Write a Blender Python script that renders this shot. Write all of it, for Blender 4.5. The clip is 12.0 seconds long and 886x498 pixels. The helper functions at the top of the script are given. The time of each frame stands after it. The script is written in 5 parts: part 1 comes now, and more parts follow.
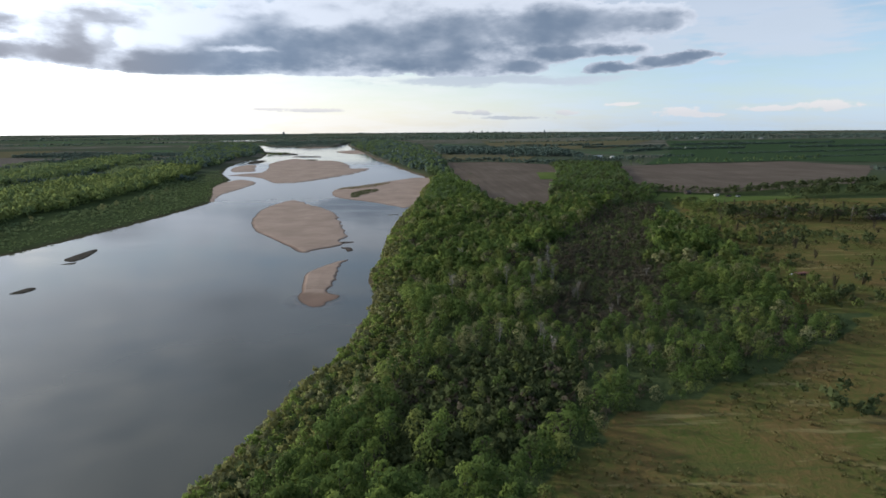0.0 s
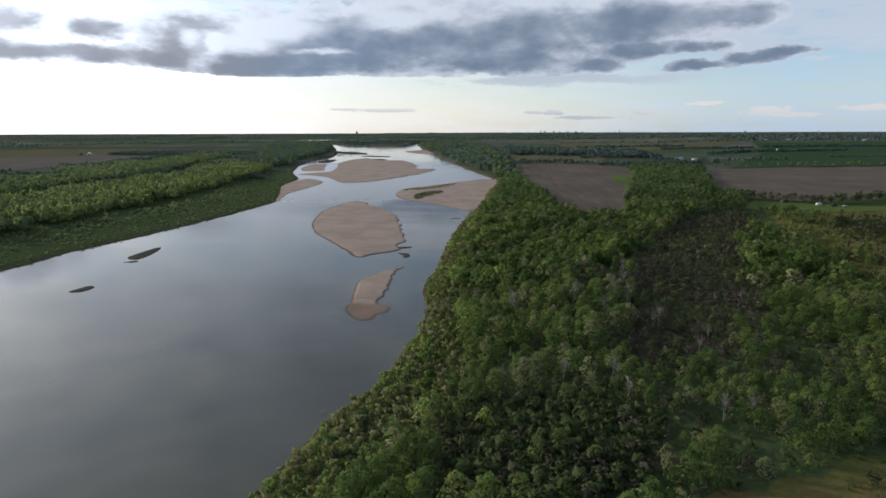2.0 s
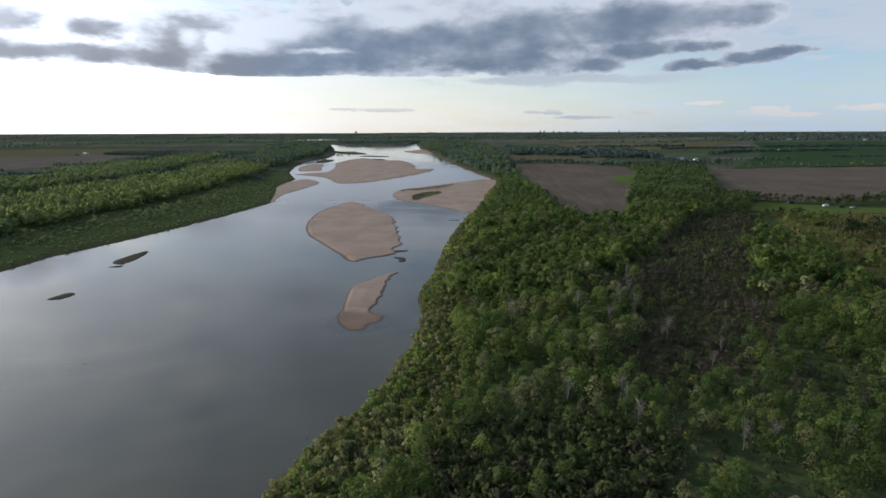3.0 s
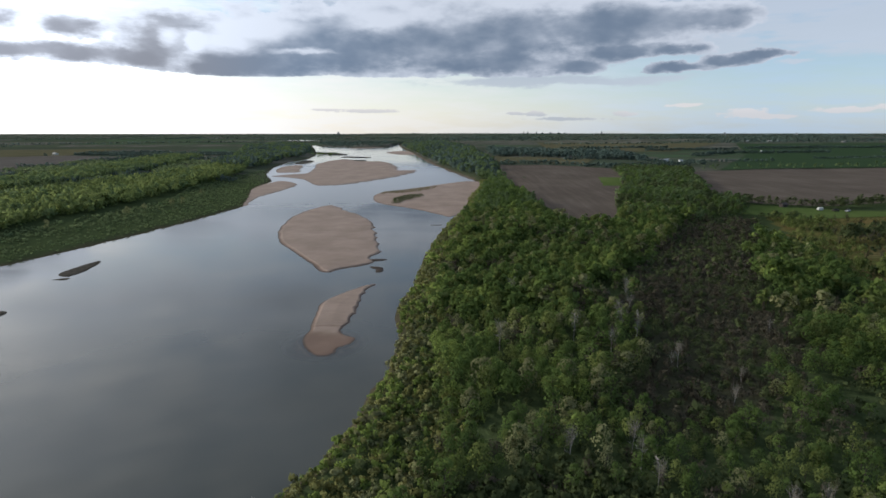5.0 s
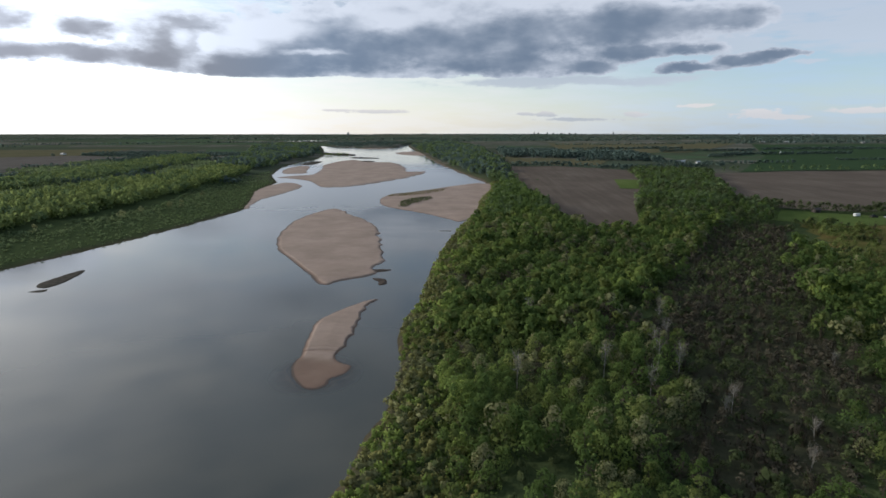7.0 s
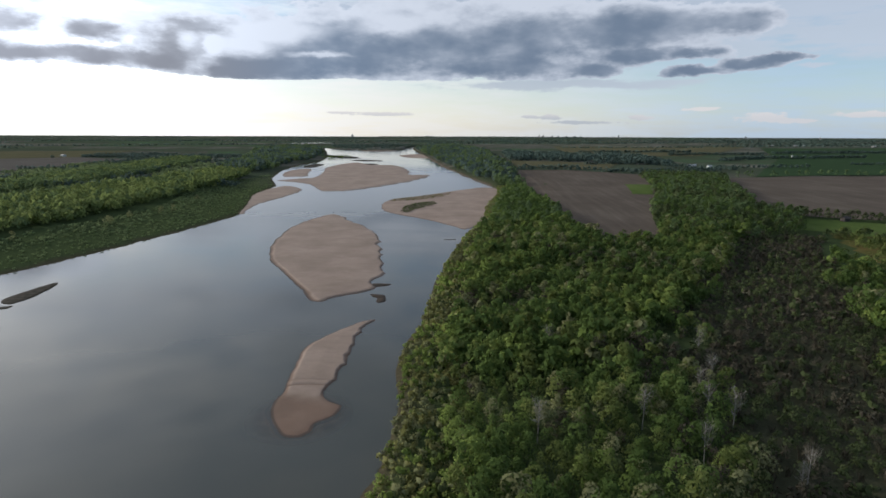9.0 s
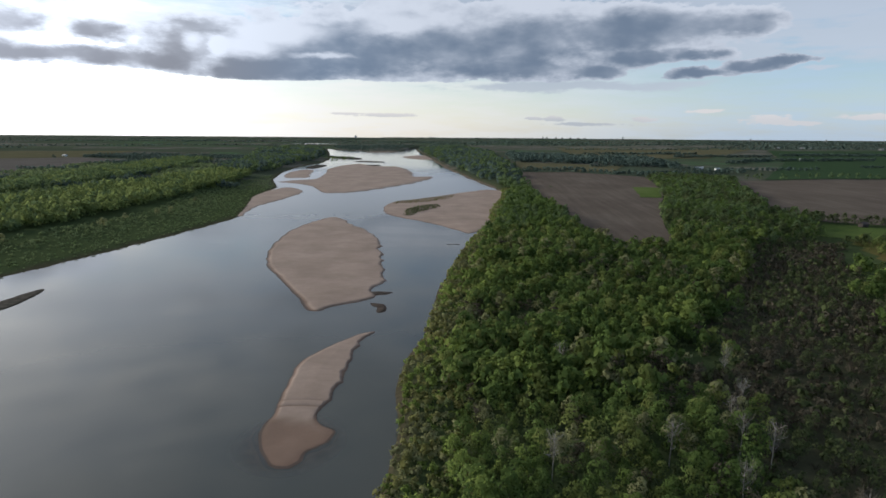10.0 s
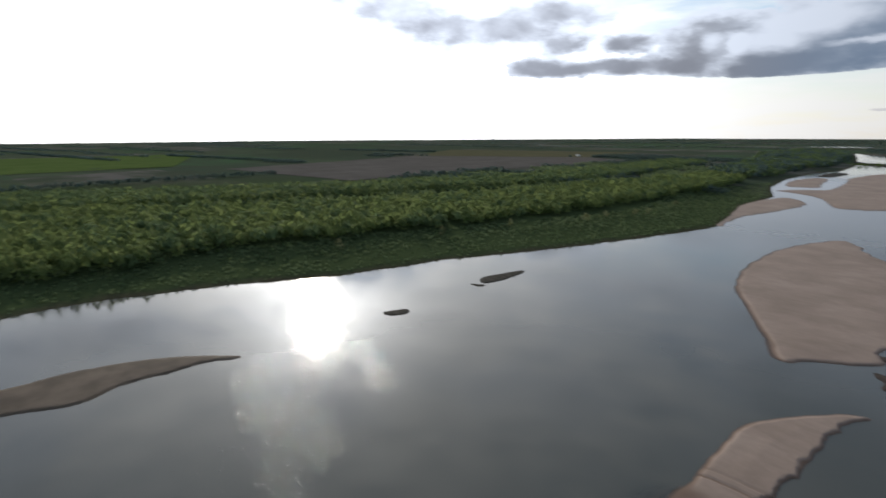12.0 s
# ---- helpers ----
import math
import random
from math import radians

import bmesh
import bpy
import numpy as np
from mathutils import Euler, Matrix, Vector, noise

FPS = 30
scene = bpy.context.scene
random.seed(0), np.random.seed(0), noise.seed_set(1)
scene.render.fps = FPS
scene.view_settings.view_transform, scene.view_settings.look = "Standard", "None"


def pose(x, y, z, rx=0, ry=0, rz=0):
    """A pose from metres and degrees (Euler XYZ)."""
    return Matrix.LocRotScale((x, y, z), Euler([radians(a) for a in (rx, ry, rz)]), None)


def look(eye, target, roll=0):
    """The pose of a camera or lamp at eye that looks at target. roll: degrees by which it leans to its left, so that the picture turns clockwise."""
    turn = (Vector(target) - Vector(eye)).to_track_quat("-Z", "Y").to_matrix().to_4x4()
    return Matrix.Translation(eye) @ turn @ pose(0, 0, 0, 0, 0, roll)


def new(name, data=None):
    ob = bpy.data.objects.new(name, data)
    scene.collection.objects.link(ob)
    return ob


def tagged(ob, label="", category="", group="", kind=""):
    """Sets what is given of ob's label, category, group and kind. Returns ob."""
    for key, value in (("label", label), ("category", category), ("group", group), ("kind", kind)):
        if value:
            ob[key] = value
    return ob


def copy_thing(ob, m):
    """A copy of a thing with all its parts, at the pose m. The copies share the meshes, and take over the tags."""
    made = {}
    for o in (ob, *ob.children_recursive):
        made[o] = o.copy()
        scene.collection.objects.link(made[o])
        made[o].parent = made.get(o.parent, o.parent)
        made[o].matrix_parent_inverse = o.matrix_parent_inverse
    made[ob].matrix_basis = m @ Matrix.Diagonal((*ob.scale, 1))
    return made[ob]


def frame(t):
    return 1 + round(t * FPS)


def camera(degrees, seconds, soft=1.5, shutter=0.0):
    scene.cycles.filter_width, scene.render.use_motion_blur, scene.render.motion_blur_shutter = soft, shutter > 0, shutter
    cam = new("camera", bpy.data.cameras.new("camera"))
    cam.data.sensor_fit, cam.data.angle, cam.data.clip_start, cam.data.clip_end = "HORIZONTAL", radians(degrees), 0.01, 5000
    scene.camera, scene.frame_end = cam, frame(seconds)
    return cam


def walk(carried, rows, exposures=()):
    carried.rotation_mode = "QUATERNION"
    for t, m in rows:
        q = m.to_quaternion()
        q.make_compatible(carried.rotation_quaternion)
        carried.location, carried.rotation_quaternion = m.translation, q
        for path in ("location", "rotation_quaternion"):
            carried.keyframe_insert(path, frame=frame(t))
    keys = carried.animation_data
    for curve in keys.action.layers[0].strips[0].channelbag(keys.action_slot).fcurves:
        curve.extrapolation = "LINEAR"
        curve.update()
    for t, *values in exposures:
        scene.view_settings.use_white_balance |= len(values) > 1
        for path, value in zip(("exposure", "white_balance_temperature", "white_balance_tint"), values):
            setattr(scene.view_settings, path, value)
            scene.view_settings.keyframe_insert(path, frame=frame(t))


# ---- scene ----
cam = camera(78.5, 12.0, soft=1.65, shutter=0.2)
PATH = [
    (0, (-1.675, 3.925, 61.522), (-1.558, 5.872, 61.08), -0.3),
    (0.5, (-0.544, 8.532, 61.476), (-0.498, 10.482, 61.034), -0.3),
    (1, (0.319, 13.082, 61.472), (0.31, 15.033, 61.031), -0.3),
    (1.5, (0.951, 17.557, 61.406), (0.872, 19.506, 60.965), -0.2),
    (2, (1.541, 22.181, 61.374), (1.411, 24.127, 60.933), -0.2),
    (2.5, (1.913, 26.888, 61.318), (1.771, 28.833, 60.877), -0.2),
    (3, (2.096, 31.716, 61.272), (1.968, 33.662, 60.83), -0.2),
    (3.5, (2.251, 36.602, 61.161), (2.143, 38.55, 60.721), -0.2),
    (5.5, (2.151, 56.297, 60.188), (2.085, 58.247, 59.75), -0.0),
    (6, (2.04, 61.263, 60.149), (1.968, 63.213, 59.712), -0.0),
    (6.5, (1.888, 66.357, 60.074), (1.795, 68.307, 59.636), -0.0),
    (7, (1.711, 71.453, 59.993), (1.607, 73.402, 59.556), 0.0),
    (9, (0.175, 91.668, 59.644), (0.057, 93.618, 59.216), 0.2),
    (9.5, (-0.272, 96.731, 59.603), (-0.39, 98.681, 59.176), 0.3),
    (10, (-0.751, 101.836, 59.545), (-0.88, 103.787, 59.121), 0.4),
    (10.5, (-1.269, 107.161, 59.517), (-1.476, 109.105, 59.093), 0.4),
    (11, (-1.891, 112.239, 59.287), (-2.412, 114.123, 58.864), 0.2),
    (11.5, (-2.578, 117.098, 59.146), (-3.623, 118.75, 58.724), -0.1),
    (11.6, (-2.73, 118.005, 59.131), (-3.881, 119.586, 58.712), -0.1),
    (11.8, (-3.043, 119.688, 59.082), (-4.404, 121.089, 58.655), -0.2),
    (11.9, (-3.208, 120.504, 59.066), (-4.667, 121.798, 58.633), -0.2),
    (12, (-3.381, 121.316, 59.055), (-4.937, 122.502, 58.638), -0.3),
]
walk(cam, [(t, look(eye, target, roll)) for t, eye, target, roll in PATH],
     exposures=[(0, 0.2), (1.5, 0.1), (2.5, 0.02), (7.2, 0.02), (9.0, -0.02), (10.8, -0.03), (11.4, 0.18), (12.0, -0.2)])

# ---- world, sun, exposure ----
SUN_AZ, SUN_EL = radians(-66.5), radians(18.0)
SUN_DIR = Vector((math.sin(SUN_AZ) * math.cos(SUN_EL), math.cos(SUN_AZ) * math.cos(SUN_EL), math.sin(SUN_EL)))

sun_data = bpy.data.lights.new("sun", "SUN")
sun_data.energy, sun_data.angle, sun_data.color = 3.4, radians(3.8), (1.0, 0.93, 0.82)
sun = new("sun", sun_data)
sun.matrix_world = look((0, 0, 0), -SUN_DIR)


class Nodes:
    """Short hand for wiring node trees."""

    def __init__(self, tree):
        self.tree = tree
        tree.nodes.clear()

    def add(self, kind):
        return self.tree.nodes.new(kind)

    def put(self, socket, value):
        if isinstance(value, bpy.types.NodeSocket):
            self.tree.links.new(value, socket)
        elif value is not None:
            socket.default_value = value

    def math(self, op, a, b=None, c=None, clamp=False):
        node = self.add("ShaderNodeMath")
        node.operation, node.use_clamp = op, clamp
        for socket, value in zip(node.inputs, (a, b, c)):
            self.put(socket, value)
        return node.outputs[0]

    def vec(self, op, a, b=None, out=0):
        node = self.add("ShaderNodeVectorMath")
        node.operation = op
        self.put(node.inputs[0], a)
        self.put(node.inputs[1], b)
        return node.outputs[out]

    def noise(self, vector, scale, detail=4.0, rough=0.55, out=0, distortion=0.0):
        node = self.add("ShaderNodeTexNoise")
        self.put(node.inputs["Vector"], vector)
        node.inputs["Scale"].default_value = scale
        node.inputs["Detail"].default_value = detail
        node.inputs["Roughness"].default_value = rough
        node.inputs["Distortion"].default_value = distortion
        return node.outputs[out]

    def steps(self, value, low, high, a=0.0, b=1.0):
        node = self.add("ShaderNodeMapRange")
        node.interpolation_type = "SMOOTHSTEP"
        for socket, v in zip(node.inputs, (value, low, high, a, b)):
            self.put(socket, v)
        return node.outputs[0]

    def mix(self, fac, a, b, blend="MIX"):
        node = self.add("ShaderNodeMix")
        node.data_type, node.blend_type = "RGBA", blend
        self.put(node.inputs[0], fac)
        for socket, v in ((node.inputs[6], a), (node.inputs[7], b)):
            self.put(socket, (*v, 1.0) if isinstance(v, tuple) and len(v) == 3 else v)
        return node.outputs[2]

    def ramp(self, fac, stops, mode="LINEAR"):
        node = self.add("ShaderNodeValToRGB")
        node.color_ramp.interpolation = mode
        while len(node.color_ramp.elements) < len(stops):
            node.color_ramp.elements.new(0.5)
        for el, (at, colour) in zip(node.color_ramp.elements, stops):
            el.position, el.color = at, (*colour, 1.0)
        self.put(node.inputs[0], fac)
        return node.outputs[0]

    def mapped(self, vector, scale=(1, 1, 1), turn=0.0):
        node = self.add("ShaderNodeMapping")
        self.put(node.inputs["Vector"], vector)
        node.inputs["Scale"].default_value = scale
        node.inputs["Rotation"].default_value = (0, 0, turn)
        return node.outputs[0]


# clouds of the evening sky: azimuth, elevation, half width, half height in degrees
BODY = [(-19.5, 7.6, 6.5, 2.6), (-11.0, 8.4, 9.0, 3.2), (-1.0, 9.0, 10.0, 3.4), (9.0, 9.4, 10.0, 2.8), (18.0, 9.6, 8.0, 1.8), (7.0, 6.0, 6.5, 0.9), (-28.0, 8.0, 3.3, 2.2), (-26.0, 9.4, 3.6, 0.9),
        (-46.5, 10.2, 6.0, 1.6), (-55.0, 11.2, 5.5, 1.8), (-40.0, 11.6, 5.0, 1.2), (-63.0, 13.5, 5.0, 1.6)]
CLOUDS = [(-23.4, 5.9, 3.6, 1.6), (-19.0, 5.6, 6.0, 1.3), (-15.0, 7.4, 5.5, 2.9), (-9.5, 7.6, 6.0, 2.7), (-4.0, 8.0, 6.5, 2.8), (1.5, 8.2, 7.0, 2.6), (7.0, 8.9, 7.0, 2.3), (12.5, 9.4, 6.5, 2.1), (18.0, 9.4, 6.0, 1.7),
          (23.0, 9.2, 3.6, 1.3), (4.0, 6.3, 6.0, 1.0), (10.5, 5.7, 4.0, 0.75), (15.5, 7.2, 4.6, 0.8), (20.0, 7.0, 2.6, 0.5), (20.6, 5.35, 2.4, 0.5), (24.5, 5.8, 2.8, 0.55), (27.6, 6.1, 1.8, 0.4),
          (-28.4, 7.6, 2.9, 2.0), (-26.5, 9.2, 3.2, 0.9), (-30.5, 6.1, 3.7, 0.9), (-36.5, 6.1, 5.5, 0.7), (-42.5, 6.4, 3.0, 0.9), (-34.8, 8.2, 2.3, 0.8), (-41.0, 8.6, 2.4, 1.0),
          (-46.5, 10.2, 5.5, 1.7), (-41.0, 11.3, 5.0, 1.5), (-52.0, 10.4, 4.6, 2.2), (-57.0, 11.8, 5.0, 1.9), (-62.0, 13.5, 5.0, 1.6)]
# sunlit swellings on the bank of clouds
GLEAMS = [(-22.3, 7.6, 2.6, 1.1), (-25.4, 7.7, 1.0, 1.2), (-15.8, 7.2, 2.6, 0.28), (-8.2, 10.0, 2.6, 0.9), (-20.0, 9.0, 4.0, 0.9), (-49.0, 11.4, 1.6, 0.6), (-27.5, 8.0, 1.0, 1.0)]
VEILS = [(-4, 11.8, 16, 1.4), (-13, 11.2, 5, 1.0), (30.0, 7.8, 2.8, 0.35), (25.0, 7.4, 2.6, 0.3), (18, 11.6, 12, 1.0), (29.5, 5.3, 1.6, 0.3), (30, 10.5, 12, 3.2), (34, 7.4, 8, 1.8), (22, 7.8, 7, 1.6), (8, 4.4, 12, 0.6)]
PUFFS = [(26.3, 1.2, 2.0, 0.5), (29.0, 0.9, 1.8, 0.25), (38, 1.6, 2.5, 0.5), (7.4, 1.3, 1.4, 0.3), (5.4, 1.35, 1.3, 0.16), (-9.6, 1.6, 3.4, 0.22), (-13.5, 1.7, 2.0, 0.14), (16, 1.2, 1.2, 0.3), (21.0, 2.0, 1.8, 0.2), (33.5, 1.4, 2.2, 0.3), (11.0, 0.8, 4.0, 0.2)]

world = bpy.data.worlds.new("evening_sky")
scene.world = world
world.use_nodes = True
n = Nodes(world.node_tree)
way = n.add("ShaderNodeTexCoord").outputs["Generated"]
xyz = n.add("ShaderNodeSeparateXYZ")
n.put(xyz.inputs[0], way)
az = n.math("MULTIPLY", n.math("ARCTAN2", xyz.outputs[0], xyz.outputs[1]), 57.29578)
el = n.math("MULTIPLY", n.math("ARCSINE", xyz.outputs[2]), 57.29578)
flat = n.add("ShaderNodeCombineXYZ")
n.put(flat.inputs[0], az)
n.put(flat.inputs[1], el)
flat = flat.outputs[0]
stretched = n.mapped(flat, (0.55, 1.25, 1))
billow = n.noise(stretched, 0.30, 8, 0.59)
wisps = n.noise(n.mapped(flat, (0.25, 1.6, 1)), 0.5, 6, 0.6)


curl = n.vec("MULTIPLY", n.vec("SUBTRACT", n.noise(stretched, 0.22, 5, 0.6, out=1), (0.5, 0.5, 0.5)), (4.2, 1.5, 0))
curled = n.vec("ADD", n.vec("ADD", flat, curl), n.vec("MULTIPLY", n.vec("SUBTRACT", n.noise(stretched, 0.95, 5, 0.6, out=1), (0.5, 0.5, 0.5)), (1.6, 0.9, 0)))


def blobs(rows, where=curled):
    best = None
    for a, e, w, h in rows:
        d = n.vec("LENGTH", n.vec("MULTIPLY", n.vec("SUBTRACT", where, (a, e, 0)), (1 / w, 1 / h, 0)), out=1)
        best = d if best is None else n.math("SMOOTH_MIN", best, d, 0.5)
    return best


sky = n.add("ShaderNodeTexSky")
sky.sky_type, sky.sun_disc, sky.sun_elevation, sky.sun_rotation = "NISHITA", False, SUN_EL, SUN_AZ
sky.altitude, sky.air_density, sky.dust_density, sky.ozone_density = 500, 1.0, 0.7, 2.0
bright = n.vec("SCALE", sky.outputs[0])
bright.node.inputs["Scale"].default_value = 0.14
towards = n.vec("DOT_PRODUCT", way, tuple(SUN_DIR), out=1)
aureole = n.math("POWER", n.math("MAXIMUM", towards, 0.0), 5.6)
halo = n.math("POWER", n.math("MAXIMUM", towards, 0.0), 110.0)
# thin high haze, thicker round the sun
haze = n.math("MULTIPLY", n.steps(wisps, 0.3, 0.75), 0.45)
haze = n.math("ADD", haze, n.math("MULTIPLY", aureole, 0.5), clamp=True)
haze = n.math("ADD", haze, n.steps(el, 11.0, -1.0, 0.1, 0.75), clamp=True)
haze_light = n.vec("SCALE", n.mix(n.steps(towards, -0.1, 0.5), (0.46, 0.62, 0.84), (0.83, 0.83, 0.83)))
n.put(haze_light.node.inputs["Scale"], n.math("MULTIPLY_ADD", halo, 8.0, n.math("MULTIPLY_ADD", aureole, 2.4, 1.0)))
haze = n.math("MULTIPLY", haze, n.steps(towards, 0.2, 0.8, 0.72, 1.0))
base = n.mix(haze, bright, haze_light)
# the bank of clouds
core = n.math("ADD", blobs(CLOUDS), n.math("MULTIPLY", n.math("SUBTRACT", billow, 0.5), 1.2))
edge = n.math("ADD", n.math("SMOOTH_MIN", blobs(BODY), blobs(CLOUDS), 0.3), n.math("MULTIPLY", n.math("SUBTRACT", billow, 0.5), 2.3))
edge = n.math("ADD", edge, n.steps(el, 5.0, 4.2, 0.0, 1.5))
cover = n.steps(edge, 1.20, 1.04)
thick = n.math("ADD", n.steps(core, 1.4, 0.35, 0.0, 0.85), n.steps(edge, 1.2, 0.5, 0.0, 0.36))
# broken cloud overhead, out of sight but mirrored in the river
lift = n.math("MAXIMUM", xyz.outputs[2], 0.05)
over = n.vec("DIVIDE", way, None)
lift3 = n.add("ShaderNodeCombineXYZ")
for k in range(3):
    n.put(lift3.inputs[k], lift)
n.put(over.node.inputs[1], lift3.outputs[0])
high = n.noise(over, 0.85, 6, 0.55)
high_cover = n.math("MULTIPLY", n.steps(high, 0.46, 0.62), n.steps(el, 12.0, 17.0))
veil_edge = n.math("ADD", blobs(VEILS), n.math("MULTIPLY", n.math("SUBTRACT", wisps, 0.5), 2.4))
veil = n.math("MULTIPLY", n.steps(veil_edge, 1.15, 0.5), 0.75)
rim = n.vec("SCALE", (0.61, 0.67, 0.78))
n.put(rim.node.inputs["Scale"], n.math("MULTIPLY_ADD", aureole, 1.9, 1.0))
grey = n.vec("SCALE", n.mix(n.steps(az, -14.0, -30.0), (0.165, 0.222, 0.315), (0.19, 0.205, 0.245)))
n.put(grey.node.inputs["Scale"], n.math("MULTIPLY_ADD", aureole, 1.9, 1.0))
fluff = n.noise(n.mapped(flat, (0.4, 1.0, 1)), 0.30, 2.0, 0.45)
puffs = n.mapped(flat, (0.62, 0.95, 1))
sunward = n.noise(n.vec("ADD", puffs, (-0.9, 0.9, 0)), 0.34, 3, 0.45)
lit = n.math("SUBTRACT", sunward, n.noise(puffs, 0.34, 3, 0.45))
dark = n.math("ADD", n.math("MULTIPLY_ADD", n.math("SUBTRACT", billow, 0.5), -0.9, n.math("MULTIPLY", thick, 0.85)), n.math("MULTIPLY", n.math("SUBTRACT", fluff, 0.5), 1.0))
dark = n.math("SUBTRACT", dark, n.math("MULTIPLY", lit, 1.0))
gleam = n.math("ADD", blobs(GLEAMS), n.math("MULTIPLY", n.math("SUBTRACT", billow, 0.5), 2.6))
dark = n.math("SUBTRACT", dark, n.steps(gleam, 1.5, 0.2, 0.0, 0.8))
dark = n.math("ADD", dark, n.math("MULTIPLY", n.math("SUBTRACT", 7.6, el), 0.07))
dark = n.math("MULTIPLY_ADD", n.math("SUBTRACT", n.noise(n.mapped(flat, (0.5, 1.1, 1)), 0.55, 6, 0.6), 0.5), 0.55, dark)
dark = n.steps(dark, -0.25, 1.35)
cloud = n.mix(dark, rim, grey)
base = n.mix(veil, base, n.mix(n.math("MULTIPLY", n.steps(el, 1.0, 5.0, 0.12, 0.4), n.steps(az, 28.0, 8.0, 0.35, 1.0)), rim, grey))
base = n.mix(n.math("MULTIPLY", high_cover, 0.85), base, n.mix(n.math("MULTIPLY", n.steps(high, 0.48, 0.7), n.steps(el, 60.0, 25.0, 0.2, 0.6)), rim, grey))
base = n.mix(cover, base, cloud)
# small fair-weather clouds low over the horizon
heap = n.noise(n.mapped(flat, (0.7, 1.6, 1)), 1.1, 5, 0.55)
small = n.math("ADD", blobs(PUFFS, flat), n.math("MULTIPLY", n.math("SUBTRACT", heap, 0.5), 2.2))
base = n.mix(n.steps(small, 1.05, 0.6, 0.0, 0.85), base, n.mix(n.math("MULTIPLY", n.steps(el, 2.0, 0.9), n.steps(az, 20.0, 10.0, 0.25, 0.8)), (0.73, 0.71, 0.73), (0.36, 0.42, 0.50)))
back = n.add("ShaderNodeBackground")
n.put(back.inputs[0], base)
back.inputs[1].default_value = 1.0
n.put(n.add("ShaderNodeOutputWorld").inputs[0], back.outputs[0])
world.cycles.sampling_method = "MANUAL"
world.cycles.sample_map_resolution = 512


# ---- materials ----
def surface(name, build, rough=0.9, spec=0.2):
    mat = bpy.data.materials.new(name)
    mat.use_nodes = True
    nodes = Nodes(mat.node_tree)
    bsdf = nodes.add("ShaderNodeBsdfPrincipled")
    bsdf.inputs["Roughness"].default_value = rough
    bsdf.inputs["Specular IOR Level"].default_value = spec
    out = nodes.add("ShaderNodeOutputMaterial")
    place = nodes.add("ShaderNodeNewGeometry").outputs["Position"]
    shader = build(nodes, bsdf, place) or bsdf.outputs[0]
    nodes.put(out.inputs[0], shader)
    return mat


def bump(nodes, bsdf, height, strength, distance):
    node = nodes.add("ShaderNodeBump")
    node.inputs["Strength"].default_value = strength
    node.inputs["Distance"].default_value = distance
    nodes.put(node.inputs["Height"], height)
    nodes.put(bsdf.inputs["Normal"], node.outputs[0])


def plain(name, colour, rough=0.6, metal=0.0, vary=0.12, scale=1.5, spec=0.3):
    def build(nodes, bsdf, place):
        spots = nodes.noise(place, scale, 5)
        lo = tuple(c * (1 - 2 * vary) for c in colour)
        hi = tuple(min(1, c * (1 + vary)) for c in colour)
        nodes.put(bsdf.inputs["Base Color"], nodes.mix(nodes.steps(spots, 0.3, 0.7), lo, hi))
        bsdf.inputs["Metallic"].default_value = metal
    return surface(name, build, rough, spec)


def foliage(name, dark, mid, pale, glow=0.35, spread=1.0):
    """Leaves: each plant has a tone of its own, each leaf clump strays a little from it."""
    def build(nodes, bsdf, place):
        tone = nodes.add("ShaderNodeAttribute")
        tone.attribute_name = "tone"
        tone = tone.outputs["Fac"]
        own = nodes.add("ShaderNodeObjectInfo").outputs["Random"]
        plant = nodes.math("FRACT", nodes.math("ADD", tone, own))
        leaf = nodes.add("ShaderNodeNewGeometry").outputs["Random Per Island"]
        patch = nodes.noise(place, 0.055, 3)
        t = nodes.math("ADD", nodes.math("MULTIPLY", plant, 0.50), nodes.math("MULTIPLY", leaf, 0.10))
        t = nodes.math("ADD", t, nodes.math("MULTIPLY_ADD", patch, 1.3, -0.49))
        t = nodes.math("MULTIPLY_ADD", nodes.math("SUBTRACT", t, 0.5), spread, 0.5)
        colour = nodes.ramp(t, [(0.0, dark), (0.5, mid), (1.0, pale)])
        nodes.put(bsdf.inputs["Base Color"], colour)
        thin = nodes.add("ShaderNodeBsdfTranslucent")
        nodes.put(thin.inputs[0], colour)
        both = nodes.add("ShaderNodeMixShader")
        both.inputs[0].default_value = glow
        nodes.put(both.inputs[1], bsdf.outputs[0])
        nodes.put(both.inputs[2], thin.outputs[0])
        return both.outputs[0]
    return surface(name, build, 0.85, 0.03)


